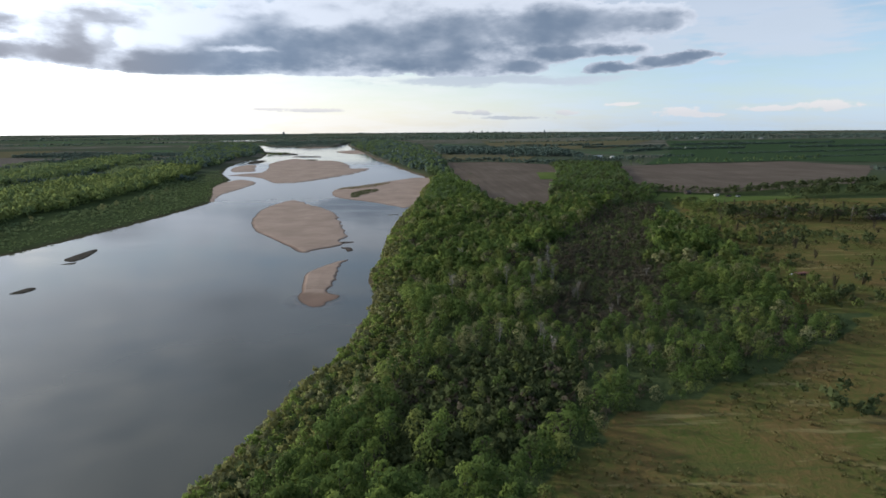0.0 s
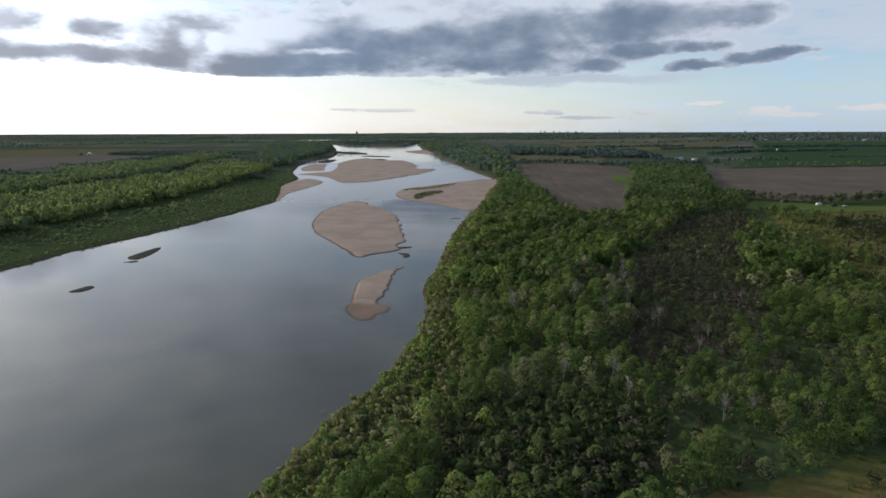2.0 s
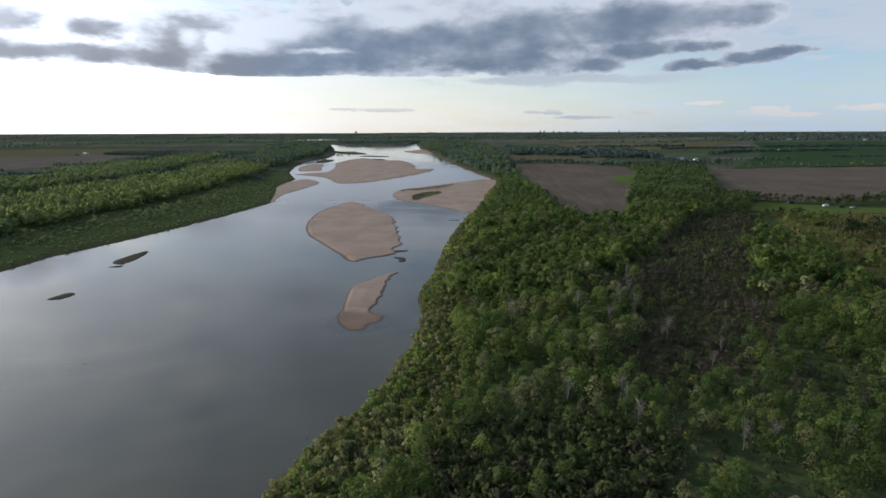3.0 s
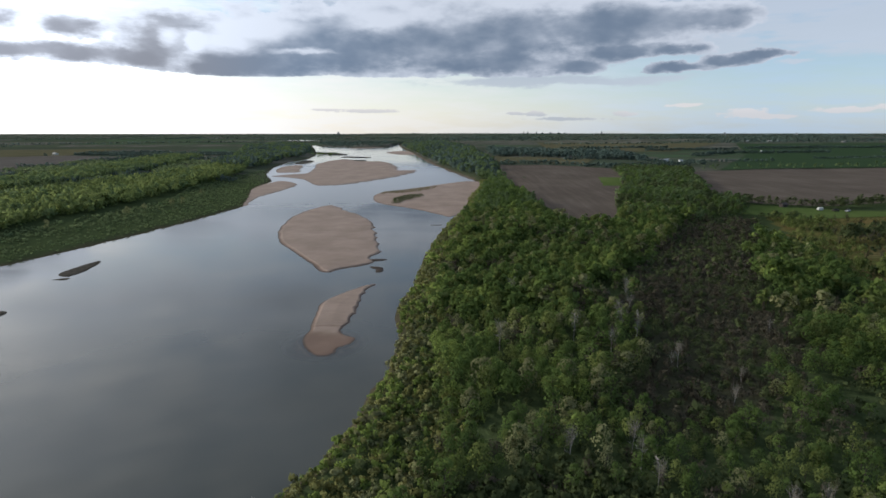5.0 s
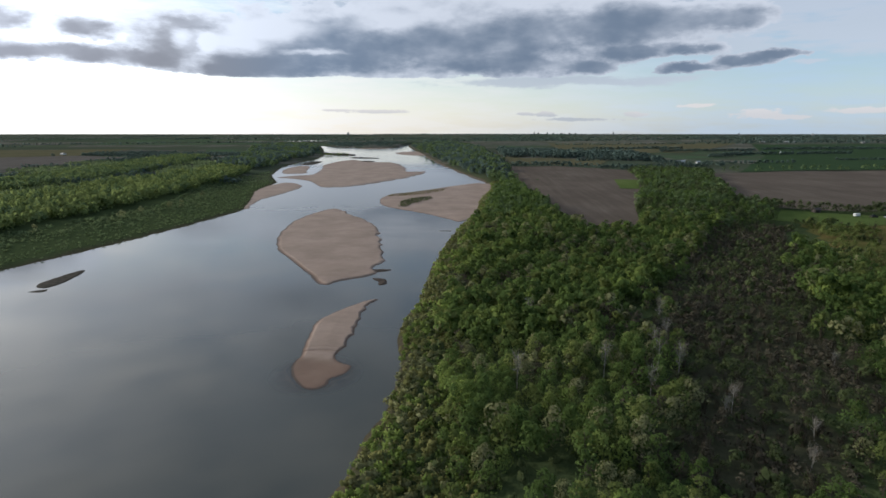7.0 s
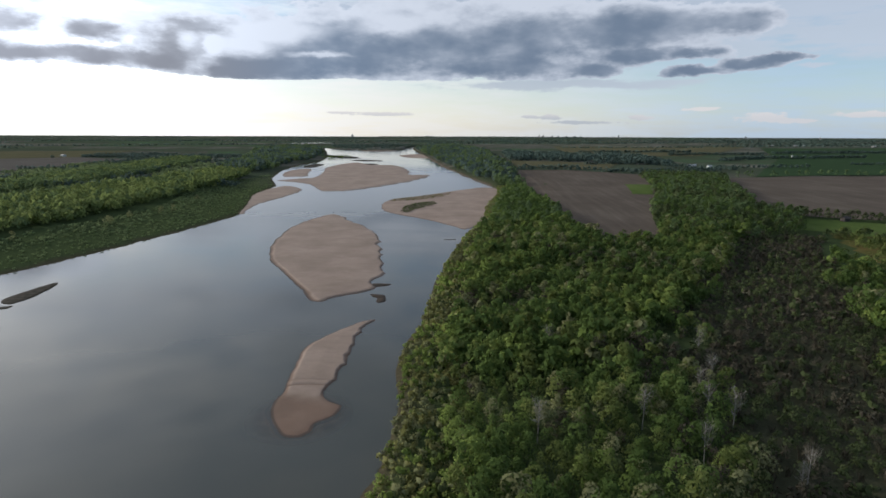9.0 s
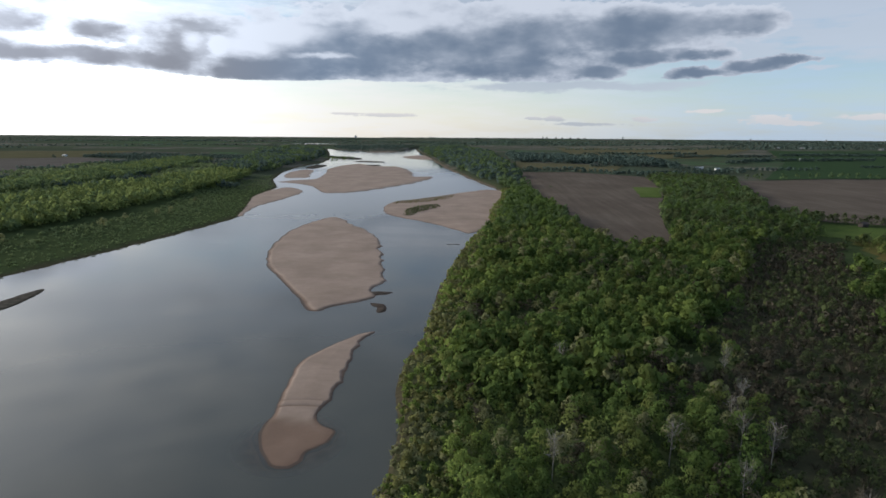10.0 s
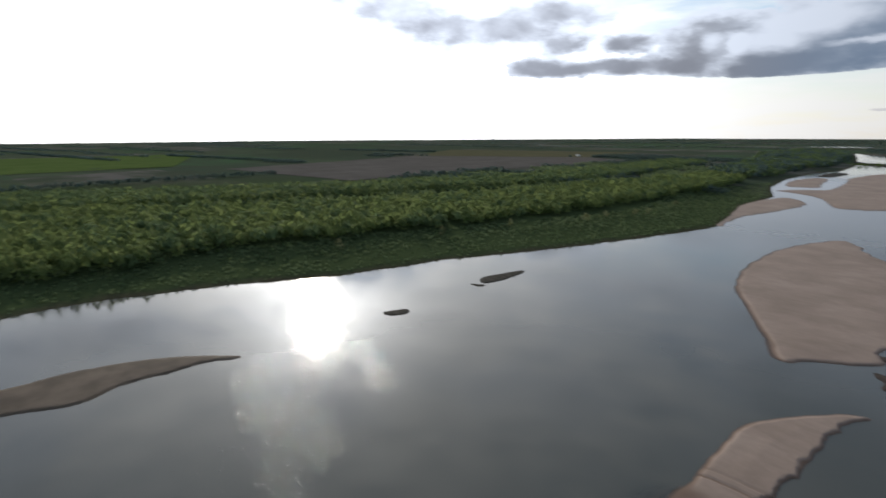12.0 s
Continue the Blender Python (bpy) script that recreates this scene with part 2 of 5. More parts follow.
def build_ground(nodes, bsdf, place):
    cover = nodes.add("ShaderNodeAttribute")
    cover.attribute_name = "cover"
    cover = cover.outputs["Color"]
    rgb = nodes.add("ShaderNodeSeparateColor")
    nodes.put(rgb.inputs[0], cover)
    fine = nodes.noise(place, 0.9, 6, 0.65)
    coarse = nodes.noise(place, 0.06, 5, 0.6)
    wide = nodes.noise(place, 0.012, 4, 0.55)
    litter = nodes.ramp(fine, [(0.25, (0.030, 0.042, 0.018)), (0.55, (0.046, 0.064, 0.028)), (0.8, (0.068, 0.088, 0.040))])
    blades = nodes.ramp(nodes.math("ADD", nodes.math("MULTIPLY", fine, 0.5), nodes.math("MULTIPLY", coarse, 0.6)),
                        [(0.3, (0.040, 0.060, 0.017)), (0.46, (0.068, 0.082, 0.024)), (0.56, (0.090, 0.082, 0.030)), (0.66, (0.118, 0.084, 0.035)), (0.82, (0.18, 0.145, 0.070))])
    streak = nodes.noise(nodes.mapped(place, (0.035, 0.28, 1), radians(-15)), 1.0, 5, 0.6, distortion=0.5)
    blades = nodes.mix(nodes.steps(streak, 0.56, 0.68, 0.0, 0.55), blades, (0.21, 0.185, 0.09))
    blades = nodes.mix(nodes.steps(streak, 0.44, 0.34, 0.0, 0.6), blades, (0.055, 0.072, 0.024))
    burnt = nodes.ramp(fine, [(0.25, (0.036, 0.038, 0.023)), (0.6, (0.054, 0.056, 0.034)), (0.85, (0.076, 0.074, 0.048))])
    mud = nodes.ramp(fine, [(0.25, (0.035, 0.03, 0.022)), (0.6, (0.075, 0.065, 0.042)), (0.85, (0.12, 0.10, 0.065))])
    # far farmland: plots of different crops, colours greyed and lifted for distance haze
    cell = nodes.vec("FLOOR", nodes.mapped(place, (1 / 420, 1 / 190, 0), radians(-12)))
    white = nodes.add("ShaderNodeTexWhiteNoise")
    nodes.put(white.inputs["Vector"], cell)
    plots = nodes.ramp(white.outputs[0], [(0.0, (0.050, 0.068, 0.046)), (0.16, (0.105, 0.098, 0.090)), (0.32, (0.066, 0.085, 0.052)),
                                          (0.46, (0.115, 0.106, 0.096)), (0.6, (0.052, 0.092, 0.048)), (0.74, (0.145, 0.136, 0.118)),
                                          (0.88, (0.046, 0.060, 0.040))], "CONSTANT")
    plots = nodes.mix(nodes.steps(nodes.math("ADD", wide, nodes.math("MULTIPLY", coarse, 0.4)), 0.5, 0.85), plots, (0.052, 0.062, 0.042))
    colour = nodes.mix(nodes.steps(nodes.math("ADD", rgb.outputs[0], nodes.math("MULTIPLY_ADD", coarse, 0.8, -0.4)), 0.35, 0.65), litter, blades)
    colour = nodes.mix(nodes.steps(nodes.math("ADD", rgb.outputs[1], nodes.math("MULTIPLY_ADD", coarse, 0.8, -0.4)), 0.35, 0.65), colour, burnt)
    far = nodes.steps(nodes.vec("LENGTH", place, out=1), 620, 900)
    colour = nodes.mix(far, colour, plots)
    colour = nodes.mix(rgb.outputs[2], colour, mud)
    nodes.put(bsdf.inputs["Base Color"], colour)
    bump(nodes, bsdf, fine, 0.8, 0.35)


def build_sand(nodes, bsdf, place):
    height = nodes.add("ShaderNodeSeparateXYZ")
    nodes.put(height.inputs[0], place)
    grain = nodes.noise(place, 1.3, 6, 0.6)
    broad = nodes.noise(place, 0.05, 5, 0.6)
    ripples = nodes.noise(nodes.mapped(place, (0.07, 0.22, 1), radians(25)), 1.0, 6, 0.62, distortion=1.5)
    mixed = nodes.math("ADD", nodes.math("MULTIPLY", ripples, 0.30), nodes.math("MULTIPLY_ADD", broad, 0.62, nodes.math("MULTIPLY", grain, 0.14)))
    dry = nodes.ramp(mixed, [(0.32, (0.178, 0.134, 0.106)), (0.52, (0.238, 0.182, 0.147)), (0.72, (0.305, 0.24, 0.197))])
    wet = nodes.ramp(mixed, [(0.3, (0.105, 0.070, 0.050)), (0.7, (0.165, 0.108, 0.078))])
    level = nodes.math("ADD", height.outputs[2], nodes.math("MULTIPLY_ADD", broad, 0.16, -0.08))
    damp = nodes.steps(level, 0.10, 0.30)
    soaked = nodes.steps(height.outputs[2], 0.02, 0.05)
    awash = nodes.steps(height.outputs[2], -0.05, 0.0)
    nodes.put(bsdf.inputs["Base Color"], nodes.mix(soaked, nodes.mix(awash, (0.26, 0.145, 0.095), (0.062, 0.044, 0.034)), nodes.mix(damp, wet, dry)))
    nodes.put(bsdf.inputs["Roughness"], nodes.math("MULTIPLY_ADD", damp, 0.35, 0.55))
    bump(nodes, bsdf, nodes.math("ADD", ripples, nodes.math("MULTIPLY", grain, 0.3)), 0.16, 0.25)


def build_water(nodes, bsdf, place):
    broad = nodes.noise(place, 0.012, 4, 0.6)
    wind = nodes.steps(nodes.noise(nodes.mapped(place, (0.6, 1.6, 1), radians(20)), 0.024, 5, 0.62, distortion=0.8), 0.46, 0.62)
    chop = nodes.noise(nodes.mapped(place, (1.0, 1.0, 1)), 0.7, 4, 0.65)
    swell = nodes.noise(place, 0.09, 3, 0.5)
    along = nodes.add("ShaderNodeSeparateXYZ")
    nodes.put(along.inputs[0], place)
    rough = nodes.steps(along.outputs[1], 760, 600, 0.15, 1.0)
    # wind-ruffled water in the lee of the broad bar
    lee = nodes.vec("LENGTH", nodes.vec("MULTIPLY", nodes.vec("SUBTRACT", nodes.vec("ADD", place, nodes.vec("MULTIPLY", nodes.vec("SUBTRACT", nodes.noise(place, 0.03, 4, 0.6, out=1), (0.5, 0.5, 0.5)), (60, 90, 0))), (-44, 440, 0)), (1 / 42, 1 / 70, 0)), out=1)
    lee = nodes.steps(lee, 1.1, 0.7)
    # riffle over the shallows near the far bank
    drift = nodes.vec("ADD", place, nodes.vec("MULTIPLY", nodes.vec("SUBTRACT", nodes.noise(place, 0.11, 5, 0.65, out=1), (0.5, 0.5, 0.5)), (46, 34, 0)))
    away = nodes.vec("LENGTH", nodes.vec("MULTIPLY", nodes.vec("SUBTRACT", drift, (-127, 173, 0)), (1 / 22, 1 / 20, 0)), out=1)
    nearer = nodes.vec("LENGTH", nodes.vec("MULTIPLY", nodes.vec("SUBTRACT", drift, (-98, 153, 0)), (1 / 17, 1 / 12, 0)), out=1)
    reach = nodes.math("MAXIMUM", nodes.steps(away, 1.5, 0.3), nodes.steps(nearer, 1.6, 0.3))
    riffle = nodes.math("MULTIPLY", reach, nodes.steps(nodes.noise(nodes.mapped(place, (1, 1.6, 1)), 0.22, 5, 0.75), 0.525, 0.60))
    ruffle = nodes.vec("LENGTH", nodes.vec("SUBTRACT", drift, (-125, 175, 0)), out=1)
    ruffle = nodes.math("MULTIPLY", nodes.steps(ruffle, 75, 30), nodes.noise(nodes.mapped(place, (1.0, 0.6, 1), radians(30)), 0.5, 3, 0.6))
    silt = nodes.mix(nodes.steps(broad, 0.35, 0.65), (0.040, 0.046, 0.041), (0.058, 0.060, 0.050))
    body = nodes.add("ShaderNodeBsdfDiffuse")
    nodes.put(body.inputs[0], silt)
    clear = nodes.add("ShaderNodeBsdfTransparent")
    clear.inputs[0].default_value = (0.85, 0.78, 0.62, 1)
    under = nodes.add("ShaderNodeMixShader")
    shallow = nodes.vec("LENGTH", nodes.vec("SUBTRACT", place, (-36.5, 195, 0)), out=1)
    nodes.put(under.inputs[0], nodes.steps(shallow, 13, 6, 0.0, 0.45))
    nodes.put(under.inputs[1], body.outputs[0])
    nodes.put(under.inputs[2], clear.outputs[0])
    gloss = nodes.add("ShaderNodeBsdfGlossy")
    gloss.inputs[0].default_value = (1, 1, 1, 1)
    # light chop on the reach above the broad bar, calmer again far upstream
    reach_up = nodes.math("SUBTRACT", nodes.steps(along.outputs[1], 360, 540, 0.0, 0.27), nodes.steps(along.outputs[1], 780, 1050, 0.0, 0.23))
    reach_up = nodes.math("MULTIPLY", reach_up, nodes.math("SUBTRACT", 1.0, lee))
    polish = nodes.math("MULTIPLY_ADD", lee, 0.02, nodes.math("MULTIPLY_ADD", wind, 0.05, nodes.math("MULTIPLY_ADD", riffle, -0.035, 0.062)))
    nodes.put(gloss.inputs["Roughness"], nodes.math("ADD", polish, reach_up))
    wave = nodes.add("ShaderNodeBump")
    wave.inputs["Strength"].default_value = 0.17
    wave.inputs["Distance"].default_value = 0.5
    nodes.put(wave.inputs["Height"], nodes.math("MULTIPLY", rough, nodes.math("ADD", nodes.math("MULTIPLY", chop, nodes.math("MULTIPLY_ADD", riffle, 0.05, nodes.math("MULTIPLY_ADD", wind, 0.07, 0.012))), nodes.math("MULTIPLY_ADD", nodes.math("MULTIPLY_ADD", ruffle, 1.0, swell), 0.14, nodes.math("MULTIPLY", riffle, nodes.math("MULTIPLY", nodes.steps(nodes.noise(place, 1.15, 1, 0.5), 0.60, 0.69), 1.4))))))
    nodes.put(gloss.inputs["Normal"], wave.outputs[0])
    fresnel = nodes.add("ShaderNodeFresnel")
    fresnel.inputs[0].default_value = 1.333
    top = nodes.add("ShaderNodeMixShader")
    nodes.put(top.inputs[0], fresnel.outputs[0])
    nodes.put(top.inputs[1], under.outputs[0])
    nodes.put(top.inputs[2], gloss.outputs[0])
    return top.outputs[0]


def field_material(name, stops, turn, pitch):
    def build(nodes, bsdf, place):
        rows = nodes.noise(nodes.mapped(place, (pitch, 0.012, 0), turn), 1.0, 4, 0.6)
        spread = nodes.noise(place, 0.02, 5, 0.6)
        grain = nodes.noise(place, 0.7, 5, 0.65)
        t = nodes.math("ADD", nodes.math("MULTIPLY", rows, 0.4), nodes.math("MULTIPLY_ADD", spread, 0.45, nodes.math("MULTIPLY", grain, 0.2)))
        nodes.put(bsdf.inputs["Base Color"], nodes.ramp(t, stops))
        bump(nodes, bsdf, nodes.math("ADD", rows, grain), 0.7, 0.3)
    return surface(name, build, 1.0, 0.0)


M_GROUND = surface("ground_cover", build_ground, 1.0, 0.0)
M_SAND = surface("river_sand", build_sand, 0.9, 0.1)
M_WATER = surface("river_water", build_water)
M_SOIL = field_material("ploughed_soil", [(0.3, (0.064, 0.052, 0.043)), (0.52, (0.093, 0.078, 0.065)), (0.72, (0.136, 0.117, 0.097))], radians(-20), 0.25)
M_FALLOW = field_material("fallow_soil", [(0.3, (0.069, 0.063, 0.055)), (0.52, (0.096, 0.088, 0.078)), (0.72, (0.129, 0.119, 0.105))], radians(35), 0.12)
M_CROP = field_material("young_crop", [(0.3, (0.025, 0.043, 0.023)), (0.55, (0.033, 0.057, 0.029)), (0.78, (0.046, 0.072, 0.038))], radians(70), 0.1)
M_LAWN = field_material("mown_grass", [(0.3, (0.045, 0.070, 0.022)), (0.55, (0.072, 0.102, 0.032)), (0.78, (0.105, 0.125, 0.05))], radians(30), 0.08)
M_STUBBLE = field_material("pale_stubble", [(0.3, (0.06, 0.06, 0.034)), (0.55, (0.09, 0.085, 0.05)), (0.78, (0.12, 0.11, 0.07))], radians(60), 0.1)
M_LEAF = foliage("poplar_leaves", (0.062, 0.101, 0.033), (0.108, 0.164, 0.048), (0.178, 0.244, 0.073), 0.5, 0.85)
M_WILLOW = foliage("willow_leaves", (0.092, 0.123, 0.038), (0.160, 0.199, 0.062), (0.250, 0.285, 0.093), 0.48)
M_SILVER = foliage("silver_leaves", (0.140, 0.149, 0.072), (0.213, 0.223, 0.109), (0.316, 0.322, 0.160), 0.4)
M_OLIVE = foliage("olive_leaves", (0.128, 0.137, 0.048), (0.201, 0.205, 0.077), (0.293, 0.287, 0.119), 0.4)
M_LIME = foliage("lime_leaves", (0.110, 0.162, 0.043), (0.179, 0.246, 0.065), (0.269, 0.330, 0.097), 0.5)
M_BUD = foliage("budding_twigs", (0.066, 0.058, 0.043), (0.088, 0.079, 0.057), (0.118, 0.106, 0.076), 0.3)
M_DULL = foliage("dull_leaves", (0.066, 0.088, 0.039), (0.092, 0.118, 0.051), (0.128, 0.154, 0.066), 0.45)
# far leaves: the blue-grey of distance haze is mixed into the colour
M_FAR_HAZE = foliage("far_haze_leaves", (0.068, 0.101, 0.087), (0.098, 0.140, 0.118), (0.145, 0.194, 0.153), 0.3, 0.6)
M_BELT = foliage("belt_leaves", (0.120, 0.161, 0.057), (0.184, 0.235, 0.081), (0.258, 0.299, 0.109), 0.5, 0.8)
M_SLOPE = foliage("slope_leaves", (0.106, 0.146, 0.072), (0.151, 0.199, 0.096), (0.202, 0.255, 0.121), 0.5, 0.7)
M_BELT_DARK = foliage("back_belt_leaves", (0.089, 0.133, 0.063), (0.133, 0.187, 0.081), (0.189, 0.246, 0.103), 0.45, 0.7)
M_GRASS = foliage("meadow_grass", (0.105, 0.115, 0.042), (0.155, 0.148, 0.060), (0.235, 0.20, 0.095), 0.35)
M_MUD = plain("wet_mud", (0.032, 0.029, 0.023), 0.9, 0, 0.3, 0.6, 0.04)
M_WET = plain("wet_sand", (0.046, 0.034, 0.026), 0.75, 0, 0.3, 0.5, 0.08)
M_DAMP = plain("damp_sand", (0.105, 0.083, 0.063), 0.9, 0, 0.15, 0.12, 0.08)
M_SHOAL = plain("drowned_sand", (0.27, 0.155, 0.105), 0.5, 0, 0.25, 0.25)
M_BARK = plain("bark", (0.10, 0.085, 0.07), 0.9, 0, 0.3, 3)
M_DEAD = plain("bleached_wood", (0.27, 0.255, 0.23), 0.85, 0, 0.2, 3)
M_TWIG = plain("grey_twigs", (0.18, 0.165, 0.138), 0.85, 0, 0.2, 3)
M_WHITE = plain("white_paint", (0.66, 0.66, 0.64), 0.45, 0, 0.06, 0.6)
M_GREY = plain("weathered_sheet", (0.42, 0.43, 0.44), 0.5, 0.4, 0.15, 0.8)
M_DARK = plain("dark_boards", (0.06, 0.05, 0.045), 0.85, 0, 0.2, 1)
M_GLASS = plain("window_glass", (0.03, 0.035, 0.04), 0.08, 0, 0.1, 1)
M_RUBBER = plain("tyre_rubber", (0.025, 0.025, 0.025), 0.8, 0, 0.1, 4)
M_CONCRETE = plain("concrete", (0.40, 0.39, 0.37), 0.85, 0, 0.12, 0.2)
M_RED = plain("rust_red", (0.16, 0.06, 0.045), 0.7, 0, 0.2, 1)


# ---- mesh helpers ----
def part(name, bm, material, parent=None, label=""):
    me = bpy.data.meshes.new(name)
    bm.normal_update()
    bm.to_mesh(me)
    bm.free()
    me.materials.append(material)
    ob = new(name, me)
    ob.parent = parent
    return tagged(ob, label)


def thing(name, m, label, category, group=""):
    ob = new(name)
    ob.empty_display_size = 0.5
    ob.matrix_basis = m
    return tagged(ob, label, category, group)


def quads(name, verts, faces, material, tone=None, smooth=False, normals=None):
    """A mesh of quads only, from arrays; leaves may carry rounded normals."""
    me = bpy.data.meshes.new(name)
    verts, faces = np.asarray(verts, np.float32), np.asarray(faces, np.int32)
    me.vertices.add(len(verts))
    me.vertices.foreach_set("co", verts.ravel())
    me.loops.add(faces.size)
    me.loops.foreach_set("vertex_index", faces.ravel())
    me.polygons.add(len(faces))
    me.polygons.foreach_set("loop_start", np.arange(0, faces.size, 4, dtype=np.int32))
    if smooth:
        me.polygons.foreach_set("use_smooth", np.ones(len(faces), bool))
    me.update(calc_edges=True)
    me.materials.append(material)
    if normals is not None:
        me.attributes.new("custom_normal", "FLOAT_VECTOR", "POINT").data.foreach_set("vector", np.asarray(normals, np.float32).ravel())
    if tone is not None:
        me.attributes.new("tone", "FLOAT", "POINT").data.foreach_set("value", np.asarray(tone, np.float32))
    return me


def box(bm, sx, sy, sz, at=(0, 0, 0), bevel=0.0, turn=0.0):
    made = bmesh.ops.create_cube(bm, size=1.0, matrix=Matrix.Translation(at) @ Matrix.Rotation(turn, 4, "Z") @ Matrix.Diagonal((sx, sy, sz, 1)))
    if bevel:
        edges = {e for v in made["verts"] for e in v.link_edges}
        bmesh.ops.bevel(bm, geom=list(edges), offset=bevel, segments=2, affect="EDGES")
    return bm


def tube(bm, a, b, r0, r1, sides=6):
    a, b = Vector(a), Vector(b)
    turn = (b - a).to_track_quat("Z", "Y").to_matrix().to_4x4()
    bmesh.ops.create_cone(bm, cap_ends=True, segments=sides, radius1=r0, radius2=r1, depth=(b - a).length,
                          matrix=Matrix.Translation((a + b) / 2) @ turn)
    return bm


# ---- the lie of the land ----
def smooth01(v, lo, hi):
    t = np.clip((v - lo) / (hi - lo), 0, 1)
    return t * t * (3 - 2 * t)


RIGHT_Y = [-5000, -300, -20, 40, 86, 101, 123, 146, 166, 191, 206, 224, 240, 260, 300, 334, 380, 414, 450, 516, 606, 650, 710, 822, 1015, 1294, 1814, 2149, 6000]
RIGHT_X = [400, -150, -82, -57, -41, -35.5, -29.5, -21.5, -18, -15.8, -16.5, -19.5, -18, -16, -15, -12.5, -7.5, -2.5, 6, 8, 20, 22, 12, -15, -56, -105, -200, -235, -600]
LEFT_Y = [-5000, -300, 0, 108, 132, 179, 222, 276, 300, 324, 373, 452, 474, 516, 579, 669, 755, 873, 1010, 1121, 1256, 1573, 1860, 1985, 6000]
LEFT_X = [-300, -320, -245, -226, -231, -222, -208, -203, -196, -190, -180, -169, -170, -182, -203, -216, -254, -285, -304, -298, -321, -408, -495, -521, -1500]


RIVER_END_X, RIVER_END_Y = [-700, -540, -450, -323, -236, -222, -150], [2010, 1990, 1800, 1700, 1755, 2120, 2125]


def wobble(x, y, size, seed=0.0):
    """Cheap smooth noise, about -1 to 1."""
    a, b = x / size + seed, y / size - seed * 1.7
    return (np.sin(a * 1.3 + 1.7 * np.sin(b * 0.9 + seed)) + np.sin(b * 1.7 + 1.3 * np.sin(a * 1.1 - seed)) + np.sin((a + b) * 2.3 + seed * 3) * 0.5) / 2.5


def shore(x, y):
    """Metres from the river's edge: positive on land; and whether it is the right bank."""
    right = x - np.interp(y, RIGHT_Y, RIGHT_X)
    left = np.interp(y, LEFT_Y, LEFT_X) - x
    d = np.maximum(right, left)
    d = np.maximum(d, (y - np.interp(x, RIVER_END_X, RIVER_END_Y)) * 0.5)
    d = d + wobble(x, y, 9, 1.0) * 0.7 + wobble(x, y, 3.5, 4.0) * 0.4
    return d, right > left


def land(x, y):
    d, is_right = shore(x, y)
    r = np.hypot(x, y)
    wet = -1.6 * smooth01(-d, 0, 9)
    up_right = 2.2 * smooth01(d, 0, 5) + 4.5 * smooth01(d, 8, 55)
    up_left = 1.2 * smooth01(d, 0, 6) + 2.6 * smooth01(d, 10, 60)
    dry = np.where(is_right, up_right, up_left) + (wobble(x, y, 30, 2.0) * 0.5 + wobble(x, y, 11, 5.0) * 0.15) * smooth01(d, 6, 40)
    return np.where(d > 0, dry, wet) - smooth01(r, 1500, 4800) * 1.0 + 0.0


def inside(px, py, poly):
    hit = np.zeros(np.shape(px), bool)
    for (x0, y0), (x1, y1) in zip(poly, poly[1:] + poly[:1]):
        if y0 != y1:
            hit ^= ((y0 > py) != (y1 > py)) & (px < (x1 - x0) * (py - y0) / (y1 - y0) + x0)
    return hit


FIELD_A = [(60, 350), (90, 350), (116, 455), (166, 607), (201, 770), (120, 850), (52, 845), (50, 560), (58, 470)]
FIELD_B = [(196, 472), (214, 446), (254, 432), (430, 500), (620, 700), (560, 800), (284, 742)]
PATCH = [(133, 562), (150, 560), (174, 645), (150, 650)]
LANE = [(178, 395), (205, 380), (285, 392), (300, 405), (262, 414), (205, 436)]
FOREST_EDGE_Y = [40, 74, 85, 103, 117, 133, 145, 150]
FOREST_EDGE_X = [5, 17, 26, 52, 86, 112, 130, 138]
BRUSH = [(38, 138), (58, 146), (84, 178), (110, 238), (145, 318), (170, 372), (133, 372), (100, 310), (66, 250), (50, 212), (43, 178), (37, 152)]
SCRUB = [(-7, 78), (-6, 121), (8, 131), (24, 134), (38, 120), (30, 104), (22, 84), (14, 76)]
CORRIDOR = [(96, 352), (118, 455), (166, 607), (201, 770), (284, 742), (194, 474), (206, 442), (178, 395), (150, 372), (120, 360)]


def zones(x, y):
    """Shares of meadow, bare brush and mud at a place."""
    d, is_right = shore(x, y)
    edge = np.interp(y, FOREST_EDGE_Y, FOREST_EDGE_X) + wobble(x, y, 7, 4) * 6 + wobble(x, y, 2.5, 8) * 2.5
    open_right = np.where(y < 150, x > edge, x > 112 + (y - 150) * 0.32)
    open_right = is_right & open_right & (y < 392) & ~inside(x, y, CORRIDOR)
    brush = inside(x + wobble(x, y, 9, 7) * 9 + wobble(x, y, 4, 2) * 3, y + wobble(x, y, 11, 3) * 10, BRUSH)
    return open_right & ~brush, brush, d


def fringe(y):
    """Width of the willow scrub between the river and the wood."""
    return np.interp(y, [60, 110, 130, 150, 165, 180, 660], [14, 18, 23, 23, 15, 12, 10])


def graded(stops):
    """Grid lines between (place, step) stops."""
    out = []
    for (a, s), (b, _) in zip(stops, stops[1:]):
        out += list(np.linspace(a, b, max(1, int(round((b - a) / s))), endpoint=False))
    return np.array(out + [stops[-1][0]])


